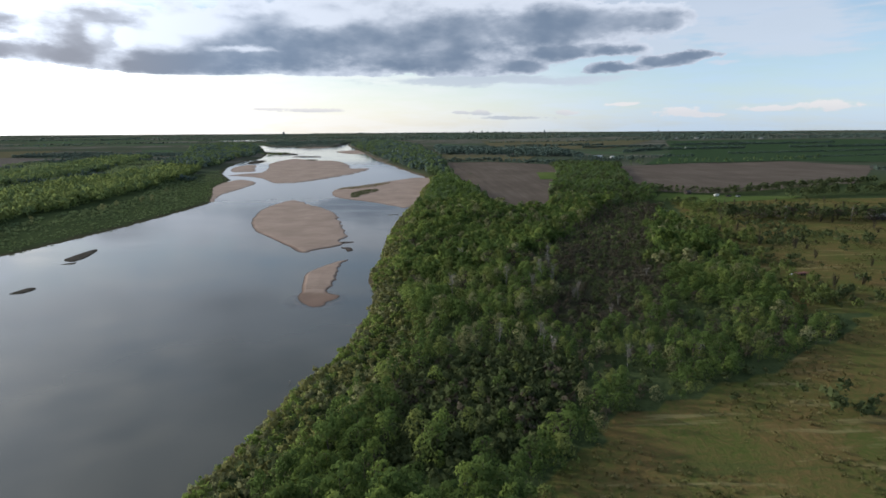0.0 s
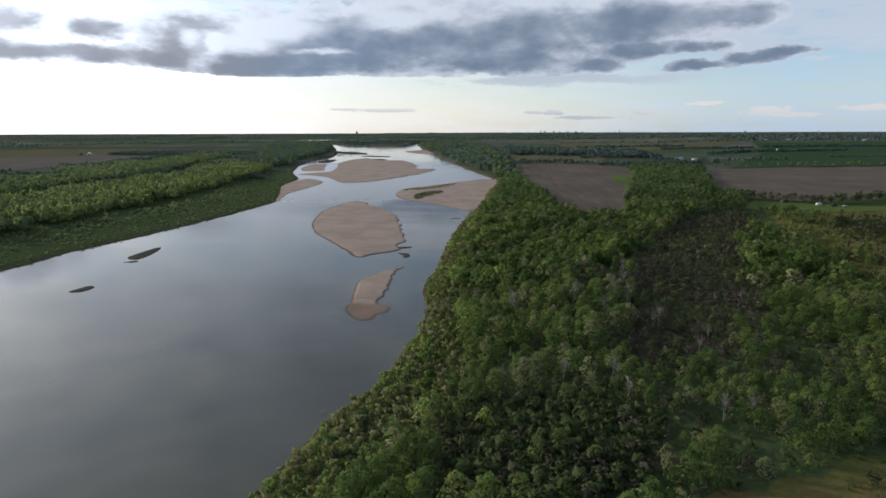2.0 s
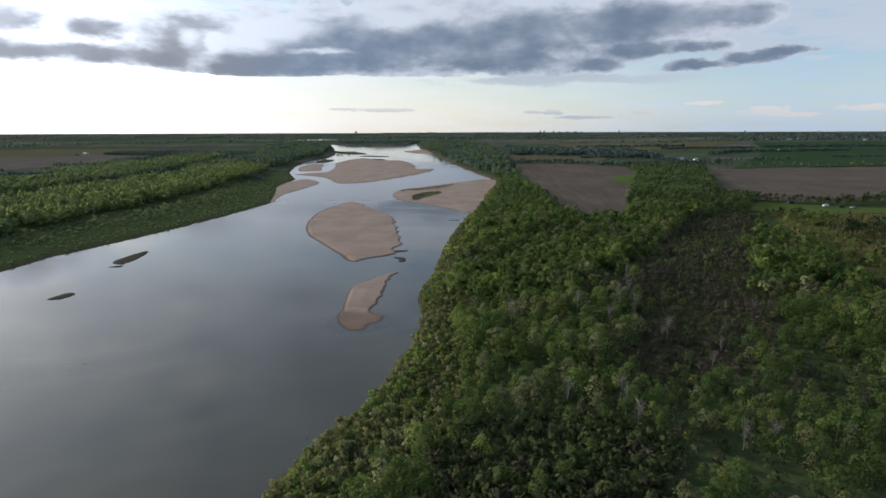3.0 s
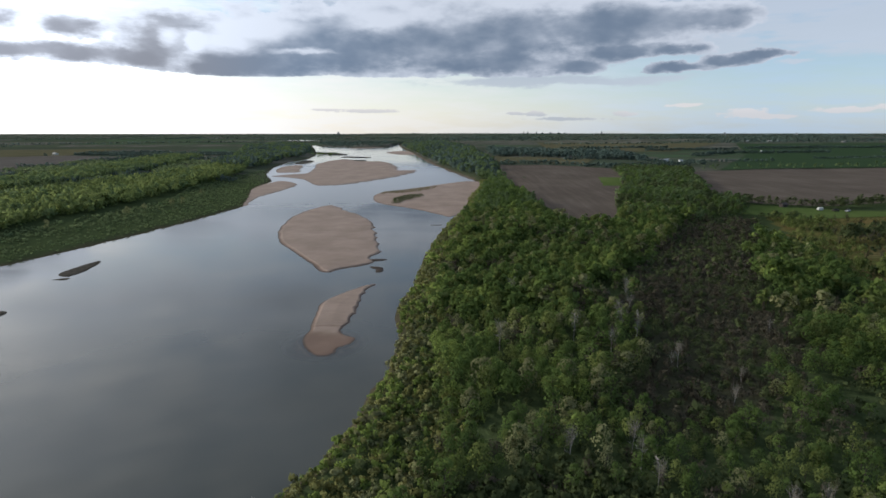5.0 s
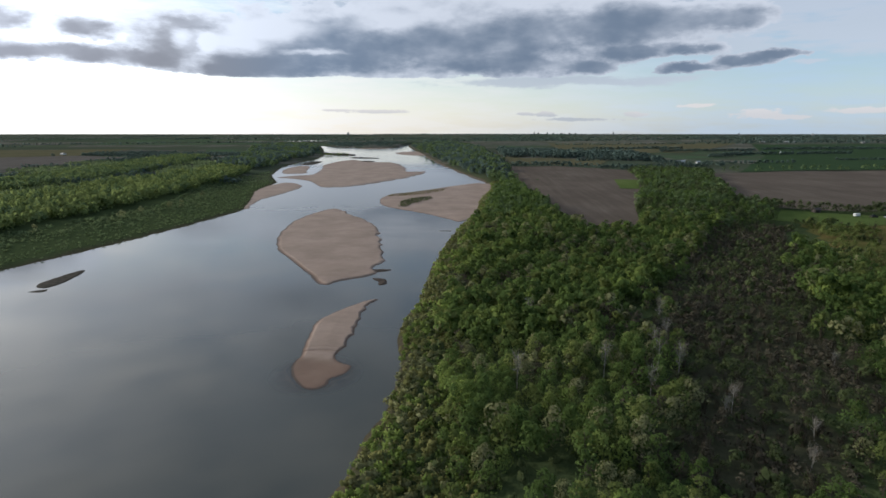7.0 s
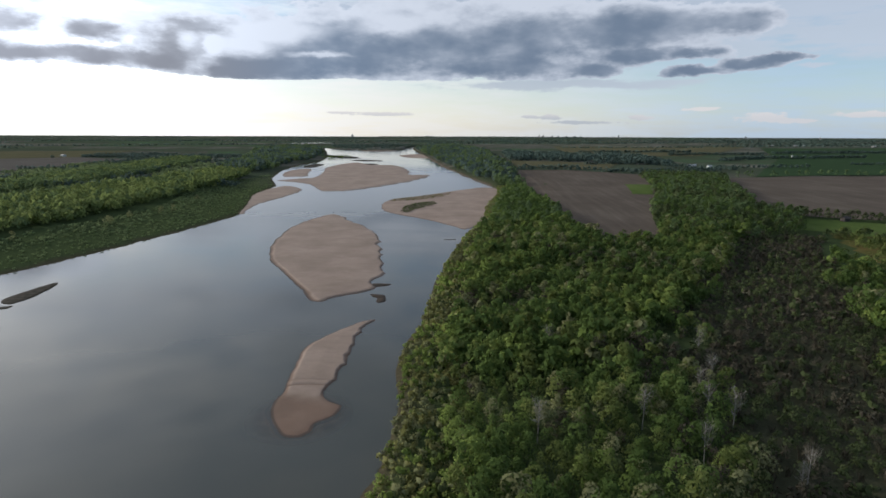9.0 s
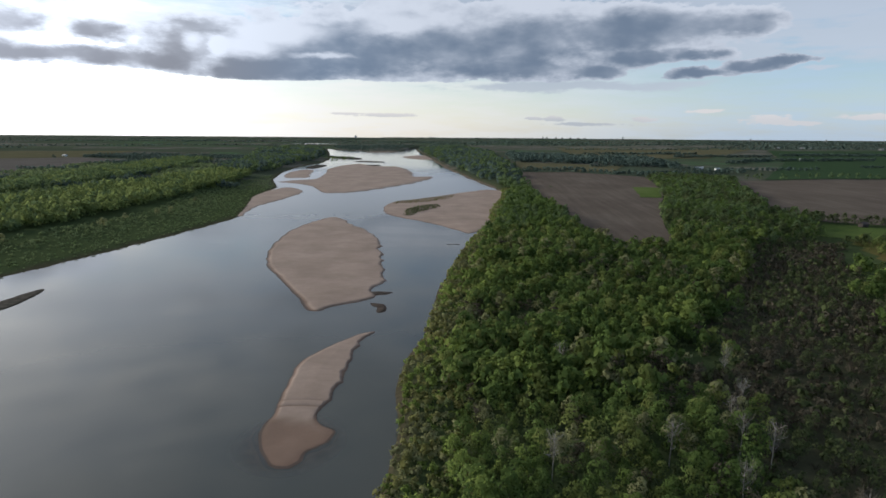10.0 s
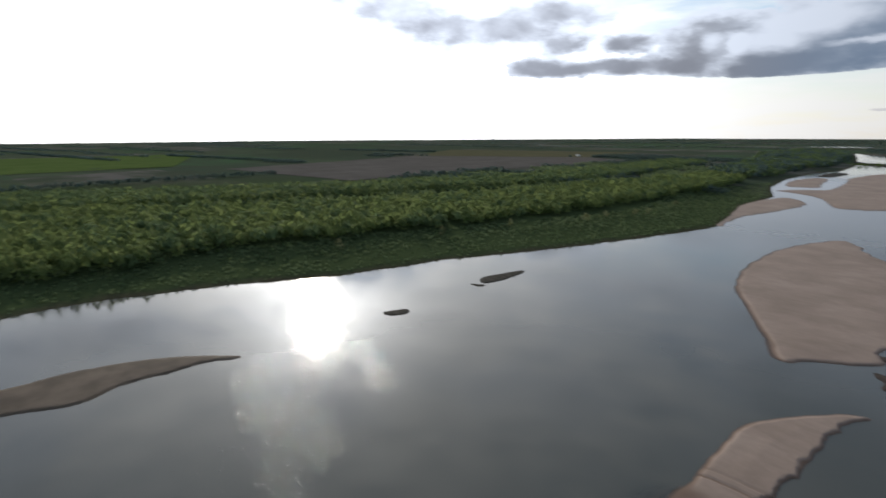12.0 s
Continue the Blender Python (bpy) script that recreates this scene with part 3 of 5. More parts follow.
gx = graded([(-4900, 350), (-1800, 120), (-900, 30), (-560, 8), (-280, 3.6), (60, 5), (320, 24), (900, 120), (2000, 350), (4900, 1)])
gy = graded([(-4900, 700), (-700, 60), (0, 12), (60, 3.6), (420, 5), (740, 9), (1300, 18), (2200, 80), (3000, 300), (4900, 1)])
X, Y = np.meshgrid(gx, gy)
Z = land(X, Y)
idx = np.arange(X.size).reshape(X.shape)
faces = np.stack([idx[:-1, :-1], idx[:-1, 1:], idx[1:, 1:], idx[1:, :-1]], -1).reshape(-1, 4)
me = quads("ground", np.stack([X, Y, Z], -1).reshape(-1, 3), faces, M_GROUND, smooth=True)
meadow, brush, d = zones(X, Y)
mudbank = 1 - smooth01(d + wobble(X, Y, 6, 2) * 1.5, 0.5, 5)
cover = np.stack([meadow, brush, mudbank, np.ones_like(d)], -1).astype(np.float32)
me.attributes.new("cover", "FLOAT_COLOR", "POINT").data.foreach_set("color", cover.ravel())
tagged(new("ground", me), "grassy river plain with woodland floor and farm plots", "ground", kind="structure")

water_v = [(-900, -1500, 0), (300, -1500, 0), (300, 2300, 0), (-900, 2300, 0)]
tagged(new("water", quads("water", water_v, [(0, 1, 2, 3)], M_WATER)), "wide silty river with faint ripples mirroring clouds", "river", kind="structure")


def sheet(name, outline, material, label, category, lift=0.25, step=14.0):
    """A patch of land with a cover of its own, draped over the ground."""
    pts = np.array(outline, float)
    lo, hi = pts.min(0), pts.max(0)
    bm = bmesh.new()
    ring = []
    for (x0, y0), (x1, y1) in zip(outline, outline[1:] + outline[:1]):
        k = max(1, int(math.hypot(x1 - x0, y1 - y0) / step))
        for i in range(k):
            x, y = x0 + (x1 - x0) * i / k, y0 + (y1 - y0) * i / k
            ring.append(bm.verts.new((x + float(wobble(x, y, 8, 3)) * 1.2, y + float(wobble(x, y, 8, 9)) * 1.5, 0)))
    bm.faces.new(ring)
    for axis, a, b in ((0, lo[0], hi[0]), (1, lo[1], hi[1])):
        for c in np.arange(a + step, b, step):
            co, no = ((c, 0, 0), (1, 0, 0)) if axis == 0 else ((0, c, 0), (0, 1, 0))
            bmesh.ops.bisect_plane(bm, geom=bm.verts[:] + bm.edges[:] + bm.faces[:], plane_co=co, plane_no=no)
    for v in bm.verts:
        v.co.z = float(land(np.array(v.co.x), np.array(v.co.y))) + lift
    return tagged(part(name, bm, material), label, category, kind="structure")


sheet("field", FIELD_A, M_SOIL, "bare brown ploughed field beside riverside woods", "field")
sheet("field", FIELD_B, M_SOIL, "wide brown tilled field behind a hedge", "field")
sheet("field", PATCH, M_LAWN, "small bright green grass patch at field edge", "field", 0.5)
sheet("field", LANE, M_LAWN, "mown green yard in front of hedge", "lawn")
sheet("field", [(330, 760), (560, 810), (700, 760), (1500, 1000), (1700, 2000), (900, 1900), (560, 1150)], M_CROP, "large green crop field on the plain", "field", 0.6, 60)
sheet("field", [(60, 900), (180, 860), (230, 1000), (60, 1080)], M_STUBBLE, "pale stubble field beyond the ploughed one", "field", 0.5, 40)
sheet("field", [(200, 1250), (480, 1300), (900, 2000), (260, 2000)], M_STUBBLE, "pale stubble field near the farm", "field", 0.6, 60)
FALLOW = [(-590, 430), (-930, 380), (-1050, 700), (-1152, 893), (-802, 1142), (-640, 1090), (-620, 1000), (-640, 640)]
STRAW = [(-1150, 900), (-800, 1150), (-900, 1500), (-1500, 1300)]
sheet("field", FALLOW, M_FALLOW, "grey-brown fallow field on the far bank", "field", 0.5, 40)
sheet("field", [(-1700, 60), (-1000, 60), (-1060, 330), (-1700, 520)], M_LAWN, "pale green pasture on the far bank", "field", 0.5, 40)
sheet("field", STRAW, M_STUBBLE, "dull straw-coloured field on the far bank", "field", 0.5, 60)


# ---- sandbars ----
def smooth_ring(points, count):
    """A closed curve through the points."""
    p = np.array(points, float)
    k = len(p)
    out = []
    for s in np.linspace(0, k, count, endpoint=False):
        i, t = int(s), s - int(s)
        a, b, c, e = p[(i - 1) % k], p[i % k], p[(i + 1) % k], p[(i + 2) % k]
        out.append(0.5 * (2 * b + (c - a) * t + (2 * a - 5 * b + 4 * c - e) * t * t + (3 * b - a - 3 * c + e) * t ** 3))
    return np.array(out)


def ring_distance(x, y, ring):
    """Metres inside a closed outline (negative outside), and how far the nearest edge faces east."""
    a, b = ring, np.roll(ring, -1, 0)
    run = b - a
    best, nearest = np.full(x.shape, 1e9), np.zeros(x.shape, int)
    for k in range(len(ring)):
        t = np.clip(((x - a[k, 0]) * run[k, 0] + (y - a[k, 1]) * run[k, 1]) / (run[k] @ run[k] + 1e-9), 0, 1)
        gap = np.hypot(x - a[k, 0] - t * run[k, 0], y - a[k, 1] - t * run[k, 1])
        closer = gap < best
        best[closer], nearest[closer] = gap[closer], k
    area = (a[:, 0] * b[:, 1] - b[:, 0] * a[:, 1]).sum()
    east = (run[:, 1] / (np.linalg.norm(run, axis=1) + 1e-9)) * np.sign(area)
    within = inside(x, y, [tuple(p) for p in ring])
    return np.where(within, best, -best), east[nearest]


def sandbar(points, height, label, rough=0.7, step=1.5, jag=0.0, material=None, sink=None, ledge=0.4):
    """A bank of sand: a low scarp gnawed by the current on its east side, a gentle beach on the other."""
    ring = smooth_ring(points, len(points) * 5)
    lo, hi = ring.min(0) - 5, ring.max(0) + 5
    x, y = np.meshgrid(np.arange(lo[0], hi[0] + step, step), np.arange(lo[1], hi[1] + step, step))
    d, east = ring_distance(x, y, ring)
    east = smooth01(east, 0.1, 0.7)
    d = d + rough * (wobble(x, y, 5, 1) * 0.7 + wobble(x, y, 1.8, 2) * 0.35)
    bite = 8.0 if step > 0.6 else 4.6
    bites = np.abs(wobble(x, y, bite, 7)) * 1.5 + np.abs(wobble(x, y, bite * 0.4, 3)) * 0.4 - 0.85
    d = d - jag * east * bites
    foot = 0.9 + 0.5 * (1 - east)
    ledge = ledge * (1 - east)
    dry = 0.03 * smooth01(d, 0, 0.6) + height * (0.72 * smooth01(d, ledge, ledge + foot) + 0.28 * smooth01(d, 3, 10))
    dry = dry + height * 0.12 * wobble(x, y, 14, 3) * smooth01(d, 2, 10) + height * 0.05 * wobble(x, y, 4, 5) * smooth01(d, 1, 5)
    if sink:
        for cut_y, deep in ((208.5, 0.8), (211.5, 0.45)):
            dry = dry * (1 - deep * np.exp(-((y - cut_y - 0.9 * wobble(x, y, 5, 4)) / 0.32) ** 2))
        drowned = 1 - smooth01(y + wobble(x, y, 6, 2) * 1.5 + wobble(x, y, 2.2, 5) * 0.6, *sink)
        dry = dry * (1 - drowned) + drowned * (0.11 * smooth01(d, 0, 2.4) + 0.02 * wobble(x, y, 3, 4) - 0.012)
    z = np.where(d > 0, dry, -0.9 * smooth01(-d, 0, 4))
    grid = np.arange(x.size).reshape(x.shape)
    faces = np.stack([grid[:-1, :-1], grid[:-1, 1:], grid[1:, 1:], grid[1:, :-1]], -1).reshape(-1, 4)
    faces = faces[d.ravel()[faces].max(1) > -3]
    wet = d.ravel()[faces].max(1) < 1.0
    verts = np.stack([x, y, z], -1).reshape(-1, 3)

    def cut(name, pick):
        used, kept = np.unique(faces[pick], return_inverse=True)
        return new(name, quads(name, verts[used], kept.reshape(-1, 4), material or M_SAND, smooth=True))

    bar = tagged(cut("sandbar", ~wet), label, "sandbar", "sandbars in the river")
    margin = cut("wet_margin", wet)
    margin.parent = bar
    tagged(margin, "dark wet margin at the waterline")
    return bar


sandbar([(-104, 473), (-109, 462), (-114, 435), (-114, 409), (-108, 369), (-96, 334), (-81, 310), (-68, 290), (-62, 280), (-57, 273), (-52, 276),
         (-44, 284), (-39, 290), (-41, 300), (-39, 310), (-42, 329), (-46, 345), (-49, 364), (-56, 392), (-67, 420), (-82, 443), (-96, 468)],
        0.6, "broad pale brown sandbar with crumbling edge", 0.8, 0.8, 1.4, ledge=1.0)
sandbar([(-32, 255), (-33.6, 249), (-34, 242), (-34, 234), (-33.8, 226), (-33.4, 219), (-33.6, 212), (-34, 204), (-29.5, 200), (-29, 195), (-32, 191.5), (-34, 187.5), (-38, 187),
         (-42, 192), (-44.3, 198), (-44, 206), (-45.5, 217), (-46.8, 230), (-44.2, 239), (-39.6, 248), (-36, 253)],
        0.5, "narrow brown sand spit sinking under the water", 0.4, 0.4, 0.95, sink=(199, 209), ledge=0.15)
sandbar([(-76, 553), (-71, 569), (-62, 578), (-44, 602), (-24, 633), (-7, 656), (8, 672), (26, 650), (26, 560), (12, 470), (-4, 424), (-13, 430), (-27, 449), (-45, 468), (-61, 483), (-71, 501), (-76, 526)],
        0.6, "wide sandbar against the wooded bank, part grassy", 0.9, 1.6)
sandbar([(-152, 621), (-173, 663), (-190, 693), (-216, 715), (-238, 729), (-224, 755), (-209, 768), (-209, 799), (-215, 836), (-225, 888), (-240, 948), (-242, 1000), (-240, 1055), (-222, 1098), (-191, 1041),
         (-149, 1030), (-126, 988), (-108, 925), (-97, 869), (-90, 828), (-78, 830), (-64, 822), (-69, 780), (-80, 735), (-96, 695), (-112, 655), (-132, 629)],
        0.7, "large sandbar in the river beyond the others", 1.5, 2.4, 5.0, ledge=2.0)
sandbar([(-249, 786), (-266, 831), (-276, 884), (-272, 925), (-256, 925), (-238, 854), (-222, 797), (-233, 785)], 0.5, "small sandbar between side channels", 1.2, 2.2, 2.0)
sandbar([(-281, 965), (-290, 1046), (-270, 1050), (-262, 1000), (-264, 958)], 0.4, "low dark mud bar among the side channels", 1.0, 2.5, material=M_MUD)
sandbar([(-168, 470), (-174, 493), (-178, 520), (-176, 551), (-174, 581), (-173, 609), (-179, 639), (-194, 661), (-207, 668), (-212, 640), (-216, 600), (-206, 555), (-190, 510), (-178, 480)],
        0.45, "sandy shelf along the far bank", 1.0, 1.6, 1.0)
sandbar([(-245, 1161), (-190, 1147), (-190, 1180), (-240, 1200)], 0.3, "thin dark mud bar upstream", 2.0, 3.0, material=M_MUD)
sandbar([(-214, 1068), (-186, 1077), (-174, 1050), (-198, 1040)], 0.3, "thin dark mud bar upstream", 1.0, 2.5, material=M_MUD)
sandbar([(-411, 1484), (-343, 1390), (-304, 1360), (-262, 1300), (-258, 1250), (-303, 1280), (-356, 1330)], 0.7, "low dark mud spit upstream", 2.0, 4.0, material=M_MUD)
sandbar([(-323, 1640), (-250, 1670), (-240, 1705), (-320, 1690)], 0.4, "thin far sandbar upstream", 2.0, 4.0)
sandbar([(-185, 1400), (-150, 1300), (-121, 1275), (-95, 1300), (-140, 1480)], 0.4, "sandy edge along the wooded bank upstream", 2.0, 4.0)
sandbar([(-41, 297), (-33, 297.2), (-34.5, 294), (-41, 292)], 0.3, "sliver of wet sand off the broad bar", 0.35, 0.4, material=M_WET)
sandbar([(-38.4, 283.4), (-33, 282), (-31.5, 275), (-34, 273), (-35, 278), (-37, 280)], 0.3, "sliver of wet sand off the broad bar", 0.4, 0.4, material=M_WET)
sandbar([(-168, 268), (-166, 289), (-161, 280), (-160, 262)], 0.35, "small dark mud islet near the far bank", 0.4, 0.7, material=M_MUD)
sandbar([(-164, 257), (-159, 261), (-158, 257)], 0.2, "tiny mud islet near the far bank", 0.2, 0.4, material=M_MUD)
sandbar([(-155, 211), (-153, 219), (-149, 217), (-150, 211)], 0.35, "small dark oval mud islet", 0.3, 0.5, material=M_MUD)
sandbar([(-161, 90), (-162, 110), (-163, 127), (-158, 146), (-147, 161), (-148, 149), (-146, 131), (-142, 122), (-147, 108), (-150, 92)], 0.5, "long curved damp sandbar close to the far bank", 0.5, 0.7, 0.8, material=M_DAMP)

# sandy beach along the wooded bank upstream
by = np.linspace(640, 1290, 150)
bx = np.interp(by, RIGHT_Y, RIGHT_X) + wobble(by * 0, by, 14, 2) * 1.2
wide = 2.6 + 2.0 * wobble(by * 0, by, 30, 5)
rows = [np.column_stack([bx - wide - 1.5, by, np.full(150, -0.4)]), np.column_stack([bx - wide, by, np.full(150, 0.03)]),
        np.column_stack([bx - wide * 0.6, by, np.full(150, 0.3)]), np.column_stack([bx + 1.5, by, np.full(150, 0.75)])]
i = np.arange(149)
faces = np.concatenate([np.stack([r * 150 + i, (r + 1) * 150 + i, (r + 1) * 150 + i + 1, r * 150 + i + 1], -1) for r in range(3)])
tagged(new("beach", quads("beach", np.concatenate(rows), faces, M_DAMP, smooth=True)), "narrow damp sandy beach below the wooded bank", "beach", kind="structure")


# sand awash at the waterline
def shoal(points, material, label, lift):
    ring = smooth_ring(points, 180)
    mid = ring.mean(0)
    rows = []
    for share, z in ((1.7, -0.8), (1.3, -0.5), (1.0, lift * 1.4), (0.84, lift * 1.1), (0.6, lift), (0.45, lift), (0.3, lift), (0.15, lift), (0.001, lift)):
        row = mid + (ring - mid) * share
        rows.append(np.column_stack([row, z + 0.035 * wobble(row[:, 0], row[:, 1], 2.2, 3) + 0.02 * wobble(row[:, 0], row[:, 1], 0.9, 5)]))
    i = np.arange(180)
    faces = [np.stack([r * 180 + i, r * 180 + (i + 1) % 180, (r + 1) * 180 + (i + 1) % 180, (r + 1) * 180 + i], -1) for r in range(len(rows) - 1)]
    me = quads("shoal", np.concatenate(rows), np.concatenate(faces), material, smooth=True)
    return tagged(new("shoal", me), label, "shoal", kind="structure")


shoal([(-46.5, 204), (-47, 195), (-43, 186), (-37, 182), (-29, 185), (-26, 195), (-29, 204), (-38, 208)], M_SHOAL, "reddish wet sand awash below the spit", -0.12)


# ---- plants ----
def crown_leaves(rng, height, width, base, count, leaf, lobes=13, fill=0.25, bulge=(0.30, 0.52), taper=0.0):
    """Leaf clumps on the outer sides of the crown's lobes: verts and quad faces."""
    rx, rz = width / 2, (height - base) / 2
    mid = base + rz
    centres, radii = [], []
    for k in range(lobes):
        a, h = k * 2.4 + rng.uniform(-0.5, 0.5), rng.uniform(-0.75, 0.8)
        reach = rx * 0.68 * math.sqrt(max(0.05, 1 - h * h)) * rng.uniform(0.6, 1.15) * (1 - taper * h)
        centres.append((reach * math.cos(a), reach * math.sin(a), mid + h * rz * 0.72))
        radii.append(rx * rng.uniform(*bulge) * (1 - taper * h * 0.6))
    centres, radii = np.array(centres), np.array(radii)
    pick = rng.integers(0, lobes, count * 3)
    u = rng.normal(size=(count * 3, 3))
    u[:, 2] += 0.35
    u /= np.linalg.norm(u, axis=1, keepdims=True)
    depth = np.where(rng.random(count * 3) < fill, rng.uniform(0.4, 0.85, count * 3), rng.uniform(0.88, 1.12, count * 3))
    p = centres[pick] + u * (radii[pick] * depth)[:, None]
    gap = np.linalg.norm(p[:, None, :] - centres[None], axis=2) / radii[None]
    gap[np.arange(len(p)), pick] = 9
    keep = (gap.min(1) > 0.8) & (p[:, 2] > base * 0.7)
    p, u = p[keep][:count], u[keep][:count]
    v, f = leaf_cards(rng, p, u, leaf)
    q = v[f]
    own = np.cross(q[:, 2] - q[:, 0], q[:, 3] - q[:, 1])
    inward = (own * (q.mean(1) - crown_heart(v))).sum(1) < 0
    f[inward] = f[inward][:, ::-1]
    return v, f


def crown_heart(v):
    """The point from which a crown's leaves face outward: low, and well below flat plants."""
    low, high = v[:, 2].min(), v[:, 2].max()
    return np.array([v[:, 0].mean(), v[:, 1].mean(), low + (0.22 if high > 1.5 else -1.2) * (high - low)])


def puffed(v, f):
    """Normals that turn round the crown, mixed with each leaf's own."""
    q = v[f].reshape(-1, 4, 3)
    own = np.cross(q[:, 2] - q[:, 0], q[:, 3] - q[:, 1])
    own /= np.linalg.norm(own, axis=1, keepdims=True) + 1e-9
    out = q.mean(1) - crown_heart(v)
    out /= np.linalg.norm(out, axis=1, keepdims=True) + 1e-9
    own *= np.where((own * out).sum(1, keepdims=True) < 0, -1, 1)
    mixed = own * 0.2 + out * 0.85 + np.array([0, 0, 0.55])
    mixed /= np.linalg.norm(mixed, axis=1, keepdims=True) + 1e-9
    full = np.zeros_like(v)
    full[f.ravel()] = np.repeat(mixed, 4, axis=0)
    return full


def leaf_cards(rng, p, u, leaf):
    k = len(p)
    normal = u + rng.normal(size=(k, 3)) * 0.45
    normal /= np.linalg.norm(normal, axis=1, keepdims=True)
    side = np.cross(normal, np.array([0, 0, 1]) + rng.normal(size=(k, 3)) * 0.4)
    side /= np.linalg.norm(side, axis=1, keepdims=True) + 1e-6
    up = np.cross(normal, side)
    s = leaf * rng.uniform(0.6, 1.35, (k, 1)) * 0.5
    bend = normal * s * rng.uniform(-0.5, 0.1, (k, 1))
    v = np.stack([p - side * s * 0.72, p + up * s * 1.12 + bend, p + side * s * 0.72, p - up * s * 1.12 + bend], 1)
    turned = (np.cross(v[:, 2] - v[:, 0], v[:, 3] - v[:, 1]) * normal).sum(1) < 0
    v[turned] = v[turned][:, ::-1]
    return v.reshape(-1, 3), np.arange(4 * k).reshape(-1, 4)


def twig_cards(rng, height, width, count, thick):
    """A bare bush or crown of thin rising twigs."""
    a, r = rng.uniform(0, 2 * np.pi, count), np.sqrt(rng.random(count)) * width / 2
    z0 = rng.uniform(0.0, 0.6, count) * height
    start = np.stack([np.cos(a) * r * 0.35, np.sin(a) * r * 0.35, z0], -1)
    end = np.stack([np.cos(a) * r, np.sin(a) * r, z0 + (height - z0) * rng.uniform(0.45, 1.0, count)], -1)
    side = np.cross(end - start, rng.normal(size=(count, 3)))
    side *= thick / (np.linalg.norm(side, axis=1, keepdims=True) + 1e-6)
    v = np.stack([start - side, start + side, end + side * 0.3, end - side * 0.3], 1)
    return v.reshape(-1, 3), np.arange(4 * count).reshape(-1, 4)


def trunk_mesh(rng, height, width, limbs, name="trunk", material=None, top=0.8, girth=0.018):
    """A leaning trunk with limbs grown onto it, in one piece."""
    bm = bmesh.new()
    grown = []

    def grow(a, b, r0, r1, sides):
        had = set(bm.verts)
        tube(bm, a, b, r0, r1, sides)
        fresh = [v for v in bm.verts if v not in had]
        if grown:
            root = min(fresh, key=lambda v: (v.co - Vector(a)).length)
            near = sorted(grown, key=lambda v: (v.co - root.co).length)[:2]
            bm.faces.new((root, near[0], near[1]))
        grown.extend(fresh)

    lean = Vector((rng.uniform(-0.3, 0.3), rng.uniform(-0.3, 0.3), 0))
    knee = Vector((0, 0, height * 0.45)) + lean
    tip = Vector((lean.x * 2, lean.y * 2, height * top))
    grow(Vector((0, 0, -0.3)), knee, height * girth, height * girth * 0.66, 7)
    grow(knee, tip, height * girth * 0.66, height * girth * 0.2, 6)
    for k in range(limbs):
        a, t = k * 2.4 + rng.uniform(-0.4, 0.4), rng.uniform(0.28, 0.9)
        root = Vector((0, 0, 0)).lerp(tip, t)
        end = root + Vector((math.cos(a), math.sin(a), rng.uniform(0.5, 1.1))) * width * rng.uniform(0.22, 0.4)
        grow(root, end, height * girth * 0.4, height * girth * 0.12, 5)
        if material is M_DEAD:
            for _ in range(3):
                b = rng.uniform(0, 6.28)
                fork = root.lerp(end, rng.uniform(0.4, 0.9))
                grow(fork, fork + Vector((math.cos(b), math.sin(b), 0.8)) * width * 0.14, height * girth * 0.16, height * girth * 0.05, 4)
    me = bpy.data.meshes.new(name)
    bm.to_mesh(me)
    bm.free()
    me.materials.append(material or M_BARK)
    return me


def coarse(v, f):
    """A lighter stand of the same plant for distant places: fewer and larger clumps."""
    q = v[f][::3]
    heart = q.mean(1, keepdims=True)
    q = heart + (q - heart) * 1.65
    return q.reshape(-1, 3), np.arange(q.shape[0] * 4).reshape(-1, 4)


def plant_stuff(name, spots, templates, material, label, category, seed, level=None):
    """Many plants joined: spots are x, y, size; each takes a template, a turn and a tone."""
    rng = np.random.default_rng(seed)
    vs, fs, ts, ns, base = [], [], [], [], 0
    many = len(templates)
    light = [coarse(*t) if len(t[1]) > 44 else t for t in templates]
    templates = list(templates) + [b if 44 < len(a[1]) < 70 or len(a[1]) > 140 else a for a, b in zip(templates, light)] + light
    puffs = [puffed(*t) for t in templates]
    zs = land(spots[:, 0], spots[:, 1]) if level is None else np.full(len(spots), level)
    picks = rng.integers(0, many, len(spots)) + many * np.where((spots[:, 1] > 460) | (spots[:, 1] < 50), 2, (spots[:, 1] > 240) * 1)
    turns, tones = rng.uniform(0, 6.283, len(spots)), rng.random(len(spots))
    wide = rng.uniform(0.85, 1.15, len(spots))
    for (x, y, s), z, k, a, tone, w in zip(spots, zs, picks, turns, tones, wide):
        v, f = templates[k]
        c, d = math.cos(a) * s * w, math.sin(a) * s * w
        vs.append(np.stack([v[:, 0] * c - v[:, 1] * d + x, v[:, 0] * d + v[:, 1] * c + y, v[:, 2] * s + z], -1))
        n0 = puffs[k]
        ca, sa = math.cos(a), math.sin(a)
        ns.append(np.stack([n0[:, 0] * ca - n0[:, 1] * sa, n0[:, 0] * sa + n0[:, 1] * ca, n0[:, 2]], -1))
        fs.append(f + base)
        ts.append(np.full(len(v), tone * 0.999))
        base += len(v)
    me = quads(name, np.concatenate(vs), np.concatenate(fs), material, np.concatenate(ts), normals=np.concatenate(ns))
    return tagged(new(name, me), label, category, kind="stuff")


